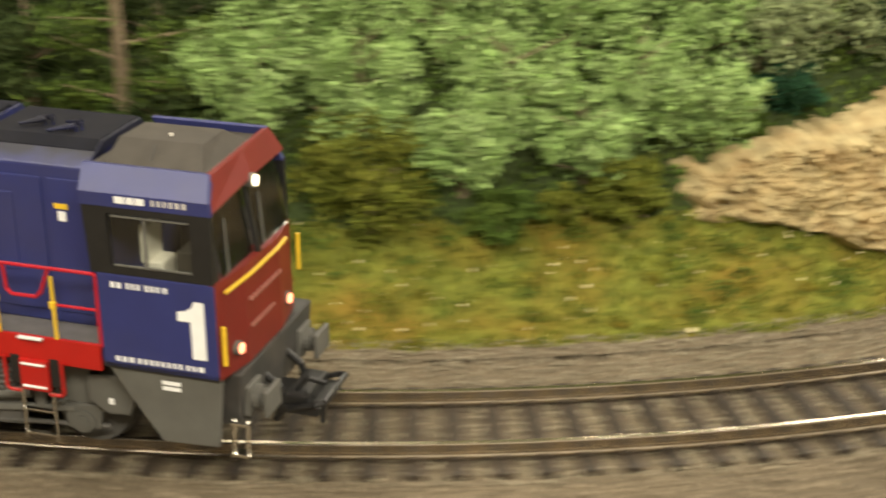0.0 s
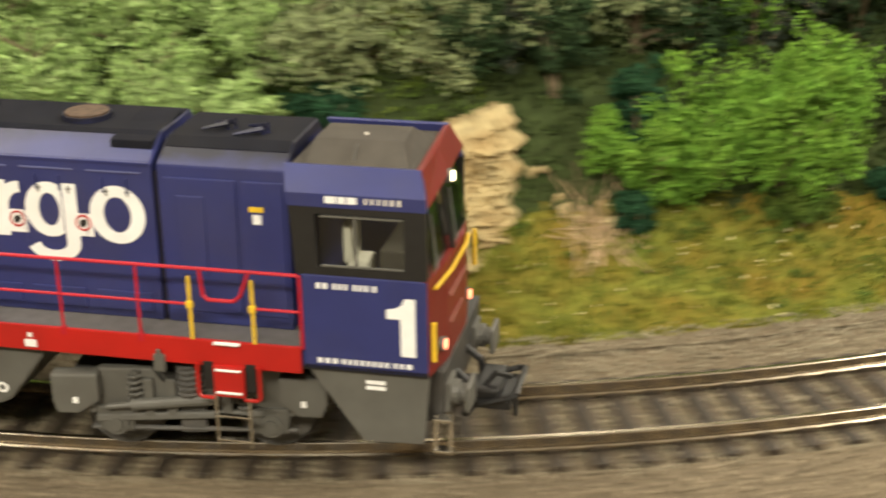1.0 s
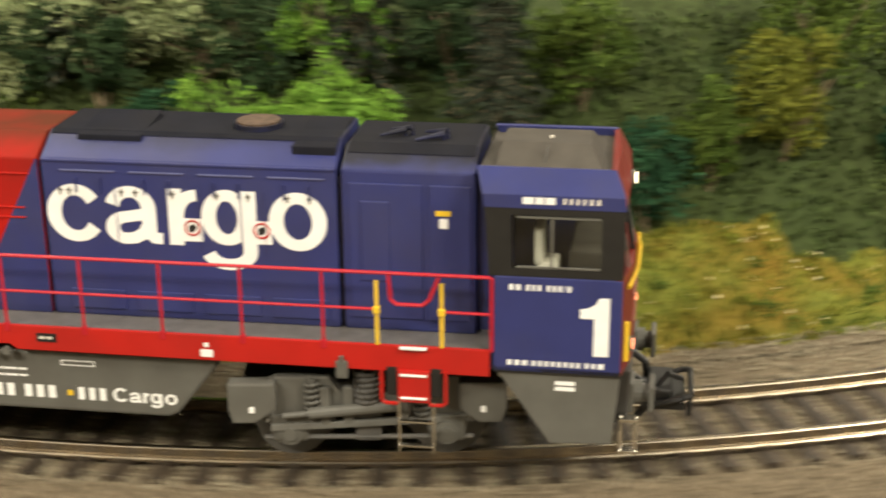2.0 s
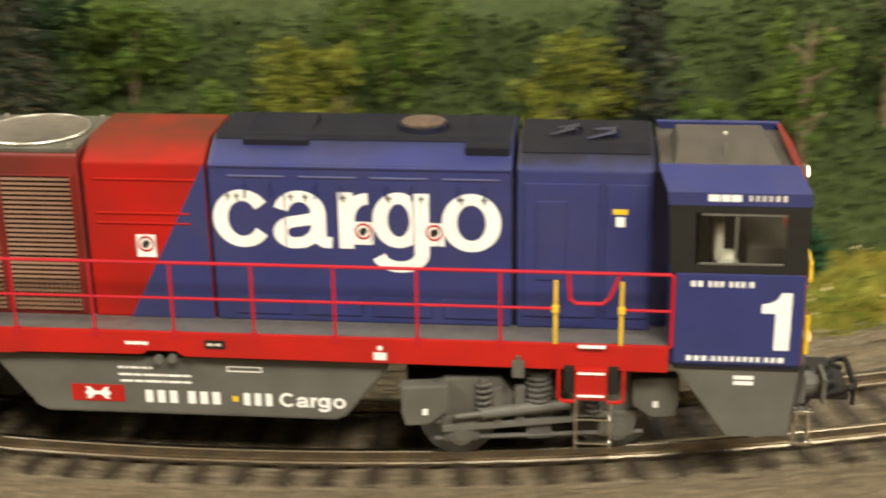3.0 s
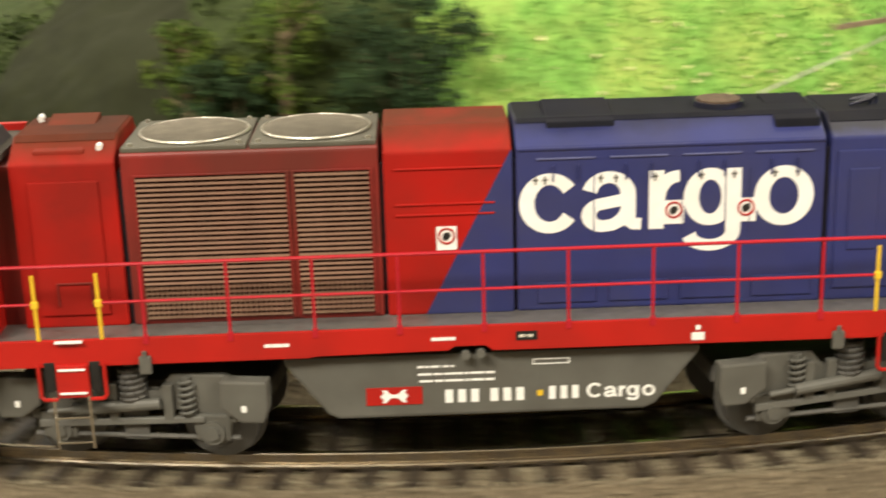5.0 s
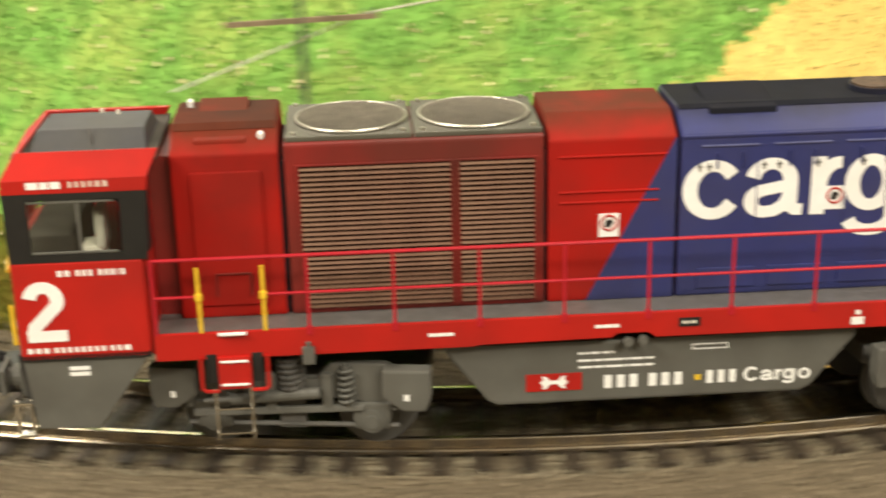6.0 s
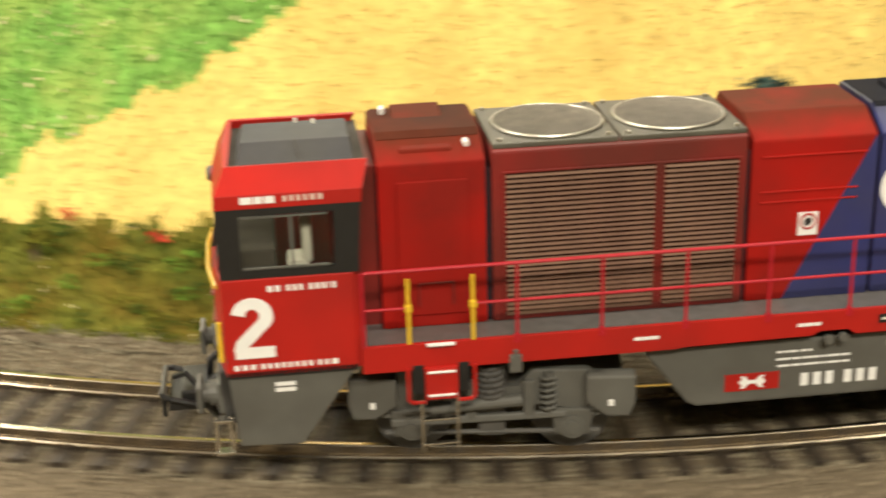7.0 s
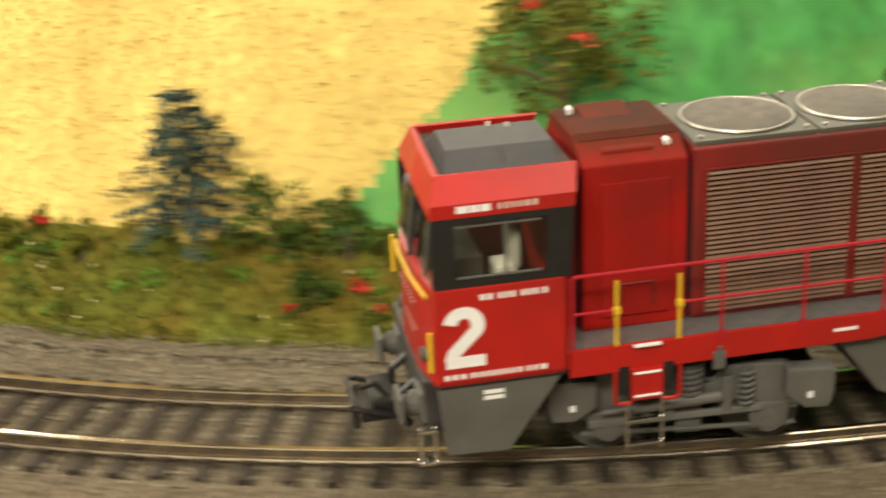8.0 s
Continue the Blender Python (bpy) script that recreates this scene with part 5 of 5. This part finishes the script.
    rose = leafy_tree(72.1, 0.309, 0.030, 0.036, "olive", "small olive tree with red blossoms on the green slope", 0.1, 60, 32, 0.0018, "slender trees")
    for k in range(2):
        q = rng.normal(size=3) * np.array((0.006, 0.006, 0.004)) + np.array((0, 0, 0.019)) + turned(72.1, (0, 0.012, 0))
        crown_part("blossom", q + rng.normal(size=(14, 3)) * 0.0008, 0.0014, PETAL, rose, 0.8)
    for phi, r, w, h in ((64.0, 0.3180, 0.020, 0.016), (66.0, 0.3185, 0.016, 0.013), (65.0, 0.3225, 0.012, 0.006), (58.0, 0.3195, 0.008, 0.006), (46.0, 0.3195, 0.008, 0.005), (51.5, 0.3195, 0.009, 0.006), (55.5, 0.319, 0.008, 0.006), (36, 0.3195, 0.010, 0.006), (40.5, 0.3195, 0.008, 0.005), (29, 0.3195, 0.010, 0.006)):
        bush(phi, r, w, h, "moss" if phi > 60 else "grass", "low tuft of mossy weeds at the field's edge", n=26, per=26, name="weed_tuft")


plant()


def rock_face():
    """A slab of cork bark standing as a layered stone face."""
    bm = bmesh.new()
    nu, nv = 150, 64
    grid = []
    for i in range(nu):
        row = []
        s = i / (nu - 1)
        phi0 = -56.4 + 11.4 * s
        top = 0.0192 + 0.0048 * ease(0.0, 0.4, s) + 0.0062 * ease(0.45, 1.0, s) + 0.0022 * noise.noise((s * 13, 1, 0)) + 0.001 * noise.noise((s * 40, 1, 0))
        low = 0.0090 - 0.0095 * ease(0.2, 0.62, s) + 0.009 * ease(0.8, 1.0, s) + 0.0012 * noise.noise((s * 11, 5, 0))
        for j in range(nv):
            v = j / (nv - 1)
            z = low + (top - low) * v
            phi = phi0 + 0.55 * noise.noise((z * 420, s * 3, 1.0)) * (ease(0.7, 1.0, s) + ease(0.25, 0.0, s) * 0.6)
            r = 0.3195 - 0.5 * z - 0.004 * (1 - math.sin(math.pi * min(max(s, 0.02), 0.98)))
            p = Vector((s * 75, z * 1000, 0))
            strata = noise.noise((p.x * 0.13, p.y * 0.16, 3.0)) * 0.0022 + noise.noise((p.x * 0.4, p.y * 0.5, 9.0)) * 0.0016 + noise.noise((p.x * 0.8, p.y * 1.0, 4.0)) * 0.0017 + noise.noise((p.x * 1.5, p.y * 2.1, 2.0)) * 0.0013
            edge = min(1.0, v * 9, (1 - v) * 14, s * 16, (1 - s) * 20)
            r += (strata + 0.0012) * edge - 0.004 * (1 - edge)
            q = inward(r, phi)
            row.append(bm.verts.new(polar(along(phi), q, z + 0.0026 - (r - q) * (0.117 - z) / (0.556 - r) + 0.0006 * noise.noise((p.x * 0.4, p.y * 0.4, 7.7)))))
        grid.append(row)
    for i in range(nu - 1):
        for j in range(nv - 1):
            if not (0.755 < i / nu < 0.785 and 0.50 < j / nv < 0.60):
                bm.faces.new((grid[i][j], grid[i + 1][j], grid[i + 1][j + 1], grid[i][j + 1]))
    back = []
    for row in grid:
        back.append([bm.verts.new(v.co - Vector((v.co.x, v.co.y, 0)).normalized() * 0.007) for v in (row[0], row[-1])])
    for i in range(nu - 1):
        bm.faces.new((back[i][0], back[i + 1][0], grid[i + 1][0], grid[i][0]))
        bm.faces.new((grid[i][-1], grid[i + 1][-1], back[i + 1][1], back[i][1]))
        bm.faces.new((back[i][1], back[i + 1][1], back[i + 1][0], back[i][0]))
    ob = part("rock_face", bm, ROCK, None, "buff layered stone face of cork bark leaning on the slope")
    return tagged(ob, "", "rock")


rock_face()


def brushwood():
    bm = bmesh.new()
    g = random.Random(5)
    for _ in range(34):
        a, b = g.uniform(-43.9, -41.2), g.uniform(-44.6, -41.8)
        p, q = on_ground(a, g.uniform(0.312, 0.319), 0.001), on_ground(b, g.uniform(0.303, 0.313), g.uniform(0.001, 0.003))
        rod(bm, p * 1000, q * 1000, g.uniform(0.12, 0.26), 5, 0.10)
    return tagged(part("brushwood", bm, STICK, None, "heap of dry brown sticks beside the stone face"), "", "sticks", kind="stuff")


brushwood()


def rubble():
    g = random.Random(11)
    for k in range(7):
        bm = bmesh.new()
        bmesh.ops.create_icosphere(bm, subdivisions=2, radius=0.002)
        for v in bm.verts:
            v.co *= 1 + 0.5 * noise.noise(v.co * 700 + Vector((k, 0, 0)))
        ob = tagged(part("stone", bm, ROCK, None, "small buff stone on the slope"), "", "stone", "rubble")
        ob.location = on_ground(-44.2 + g.uniform(-1.0, 2.0), g.uniform(0.300, 0.313), 0.0008)
        ob.rotation_euler = (g.uniform(0, 3), g.uniform(0, 3), g.uniform(0, 3))
        ob.scale = (g.uniform(0.3, 0.9), g.uniform(0.3, 0.8), g.uniform(0.25, 0.6))


rubble()


def fibres(name, n, leaf, phi0, phi1, pick, height, label, lean=0.5):
    """Standing flock fibres, three corners each."""
    g = np.random.default_rng(len(name) + n)
    verts, faces = [], []
    while len(faces) < n:
        phi, r = g.uniform(phi0, phi1), g.uniform(0.296, 0.331)
        if zone(r, phi) not in pick:
            continue
        p = on_ground(phi, r, -0.0003)
        h = height * g.uniform(0.5, 1.4)
        out = polar(along(phi), 1.0)
        d = Vector((g.normal() * lean, g.normal() * lean, 1.0)) + out * 0.35
        d.normalize()
        s = d.cross(Vector((g.normal(), g.normal(), g.normal()))).normalized() * 0.00026
        k = len(verts)
        verts += [p - s, p + s, p + d * h]
        faces.append((k, k + 1, k + 2))
    return mesh_object(name, verts, faces, LEAF[leaf], label, "grass", kind="stuff")


def undergrowth(name, n, leaf, phi0, phi1, pick, label, size=0.0019, r0=0.270):
    """Loose leaf scatter over the floor of the wood."""
    g = np.random.default_rng(n)
    pts = []
    while len(pts) < n:
        phi, r = g.uniform(phi0, phi1), g.uniform(r0, 0.318)
        if zone(r, phi) in pick:
            pts.append(np.array(on_ground(phi, r, g.uniform(0, 0.0025))))
    v, f = leaf_cloud(np.array(pts), size, 0.7)
    return mesh_object(name, v, f, LEAF[leaf], label, "undergrowth", kind="stuff")


undergrowth("undergrowth", 9000, "moss", -92, -46, (2,), "green leaf scatter over the wood floor")
undergrowth("undergrowth", 12000, "under", -48, 19, (2,), "dark green leaf scatter over the wood floor")
fibres("verge_grass", 16000, "grass", -92, 19, (1,), 0.0020, "short mossy green and ochre grass fibres")
fibres("verge_grass", 14000, "grass", 19, 92, (1,), 0.0022, "short mossy green grass fibres under the field")
fibres("verge_weeds", 11000, "moss", -92, 92, (1,), 0.0032, "darker green weeds in the verge")
fibres("meadow_grass", 14000, "meadow", 17, 52, (4,), 0.0014, "bright green meadow fibres")
fibres("field_straw", 9000, "straw", 40, 76, (5,), 0.0010, "yellow straw fibres of the field", 1.0)


def verge_clumps(name, n, leaf, phi0, phi1, label, seed):
    """Small uneven mounds of flock in the verge."""
    g = np.random.default_rng(seed)
    pts, k = [], 0
    while k < n:
        phi, r = g.uniform(phi0, phi1), g.uniform(0.300, 0.327)
        if zone(r, phi) != 1:
            continue
        k += 1
        w = g.uniform(0.0010, 0.0030)
        m = int(30 + w * 16000)
        e = g.normal(size=(m, 3))
        e /= np.linalg.norm(e, axis=1)[:, None]
        pts.append(np.array(on_ground(phi, r, 0.0002)) + e * np.array((w, w, w * g.uniform(0.35, 0.7))) * g.uniform(0.75, 1.1, (m, 1)))
    v, f = leaf_cloud(np.concatenate(pts), 0.0011, 0.6)
    return mesh_object(name, v, f, LEAF[leaf], label, "moss", kind="stuff")


verge_clumps("verge_moss", 260, "moss", -92, 92, "dark green mounds of flock in the verge", 41)
verge_clumps("verge_moss", 300, "grass", -92, 92, "olive and ochre mounds of flock in the verge", 43)
verge_clumps("verge_moss", 120, "bright", 19, 92, "fresh green mounds of flock in the verge", 47)


def flowers(name, spots, mat, label, size):
    """One tuft of blossoms for each spot."""
    for k, (phi, r, n, w) in enumerate(spots):
        g = np.random.default_rng(31 + k)
        ob = thing(name, label, "flower", name)
        ob.location = on_ground(phi, r)
        pts = np.array([turned(phi, q) for q in g.normal(size=(n, 3)) * np.array((w, w * 0.7, w * 0.7))]) + np.array((0, 0, 0.0028))
        crown_part("blossom", pts, size, mat, ob, 0.8)
        bm = bmesh.new()
        for q in pts[:8]:
            rod(bm, (q[0] * 700, q[1] * 700, -0.4), q * 1000, 0.12, 4)
        part("stalk", bm, LEAF["moss"], ob)


flowers("red_flower", ((31.6, 0.3185, 46, 0.0011), (33.4, 0.3185, 30, 0.0010), (32.0, 0.3236, 24, 0.0008), (38.3, 0.3172, 30, 0.0009), (41.3, 0.3172, 26, 0.0009), (44.3, 0.3188, 40, 0.0010), (48.4, 0.3172, 34, 0.0009), (54.5, 0.3168, 46, 0.0011), (47.0, 0.3175, 16, 0.0007), (56.5, 0.3178, 34, 0.0009), (66.3, 0.3226, 44, 0.0010), (64.4, 0.3246, 20, 0.0007), (67.8, 0.3172, 40, 0.0012), (66.9, 0.3245, 16, 0.0006), (53.5, 0.3205, 14, 0.0006), (50.6, 0.3215, 12, 0.0006)), PETAL, "tuft of red blossoms on thin stalks", 0.0011)


def blossoms(name, n, mat, phi0, phi1, pick, label, size, r0=0.298, r1=0.330):
    g = np.random.default_rng(n)
    pts = []
    while len(pts) < n:
        phi, r = g.uniform(phi0, phi1), g.uniform(r0, r1)
        if zone(r, phi) in pick:
            pts.append(np.array(on_ground(phi, r, 0.0012)))
    v, f = leaf_cloud(np.array(pts), size, 0.9)
    return mesh_object(name, v, f, mat, label, "flowers", kind="stuff")


blossoms("pale_blossoms", 800, PALE_PETAL, -90, 90, (1,), "scattered cream blossoms in the verge", 0.0009)
blossoms("meadow_blossoms", 420, PALE_PETAL, 18, 50, (4,), "scattered yellow blossoms in the meadow", 0.0011)


def mast():
    ob = thing("line_mast", "thin grey wooden line mast with a crossarm and stays", "mast")
    ob.location = on_ground(32.6, 0.3172, -0.001)
    bm = bmesh.new()
    rod(bm, (0, 0, -1), (0, 0, 50), 0.75, 10, 0.55)
    part("pole", bm, POLE, ob, "grey wooden pole")
    def at(u, o, z):
        return tuple(turned(32.6, (u, o, z)))
    bm = bmesh.new()
    hull(bm, [at(-14, -0.5, 40.8), at(14, -0.5, 42.6), at(14, 0.5, 42.6), at(-14, 0.5, 40.8)], [at(-14, -0.5, 41.7), at(14, -0.5, 43.5), at(14, 0.5, 43.5), at(-14, 0.5, 41.7)])
    arm = part("crossarm", bm, BARK, ob, "dark brown crossarm")
    for u in (-12, -4, 4, 12):
        bm = bmesh.new()
        z = 42.2 + u * 0.065
        rod(bm, at(u, 0, z), at(u, 0, z + 1.4), 0.4, 8, 0.3)
        part("insulator", bm, GREY, arm)
    for a, c in ((at(12, 0, 43.5), at(-28, -11, 26.0)), (at(12, 0, 43.5), at(44, -8, 48.0))):
        bm = bmesh.new()
        rod(bm, a, c, 0.2, 5)
        part("stay", bm, STAY, ob, "thin pale stay wire")


mast()

# ---------------------------------------------------------------- ballast and sleepers


def ballast_stones(n, r0, r1, mat, seed, label):
    g = np.random.default_rng(seed)
    octa = np.array(((1, 0, 0), (-1, 0, 0), (0, 1, 0), (0, -1, 0), (0, 0, 1), (0, 0, -1)), float)
    tri = np.array(((0, 2, 4), (2, 1, 4), (1, 3, 4), (3, 0, 4), (2, 0, 5), (1, 2, 5), (3, 1, 5), (0, 3, 5)))
    phi = np.radians(g.uniform(-122, 122, n))
    r = g.uniform(r0, r1, n)
    z = np.full(n, -0.0034) + g.uniform(-0.0002, 0.0004, n)
    c = np.stack((r * np.sin(phi), -r * np.cos(phi), z), 1)
    q = octa[None] * g.uniform(0.6, 1.25, (n, 6, 1))
    a, b = g.normal(size=(n, 3)), g.normal(size=(n, 3))
    a /= np.linalg.norm(a, axis=1)[:, None]
    b = np.cross(a, b)
    b /= np.linalg.norm(b, axis=1)[:, None]
    m = np.stack((a, b, np.cross(a, b)), 1)
    v = c[:, None] + np.einsum("nij,njk->nik", q, m) * (g.uniform(0.00028, 0.00062, (n, 1, 1)))
    f = (np.arange(n)[:, None, None] * 6 + tri[None]).reshape(-1, 3)
    me = bpy.data.meshes.new("ballast")
    me.vertices.add(n * 6)
    me.vertices.foreach_set("co", v.reshape(-1))
    me.loops.add(len(f) * 3)
    me.loops.foreach_set("vertex_index", f.reshape(-1))
    me.polygons.add(len(f))
    me.polygons.foreach_set("loop_start", np.arange(len(f)) * 3)
    me.update(calc_edges=True)
    me.materials.append(mat)
    return tagged(new("ballast", me), label, "ballast", kind="stuff")


ballast_stones(56000, 0.3255, 0.3765, BALLAST_PALE, 3, "pale grey stone ballast round the sleepers")
ballast_stones(26000, 0.3755, 0.402, BALLAST, 4, "brown stone ballast outside the track")


def sleepers():
    bm = bmesh.new()
    box(bm, -1.55, 1.55, -14.6, 14.6, -4.6, -2.4, 0.25)
    for y in (-8.75, 8.75):
        for k in (-1, 1):
            box(bm, -0.8, 0.8, y + k * 1.0, y + k * 2.0, -2.5, -1.85)
    first = part("sleeper", bm, SLEEPER, track)
    step = math.degrees(0.00672 / R_TRACK)
    n = int(250 / step)
    for i in range(n):
        ob = first if i == 0 else new("sleeper", first.data)
        ob.parent = track
        phi = -125 + step * i
        ob.matrix_basis = Matrix.Translation(polar(phi, R_TRACK)) @ pose(0, 0, 0, 0, 0, phi + random.uniform(-0.5, 0.5))


sleepers()


# ---------------------------------------------------------------- what moves
def motions():
    r0 = math.sqrt(R_TRACK ** 2 - (PIVOT * MM) ** 2)
    rows = []
    for i in range(41):
        t = i * 0.2
        phi = -98.0 + 24.5 * t
        rows.append((t, Matrix.Translation(polar(phi, r0)) @ pose(0, 0, 0, 0, 0, phi)))
    walk(loco, rows)
    turn = math.degrees(radians(24.5) * R_TRACK / (5.75 * MM)) / 30
    for ws, x in WHEELSETS:
        walk(ws, [(i / 30, pose(x, 0, 5.75 * MM, 0, turn * i, 0)) for i in range(241)])


motions()
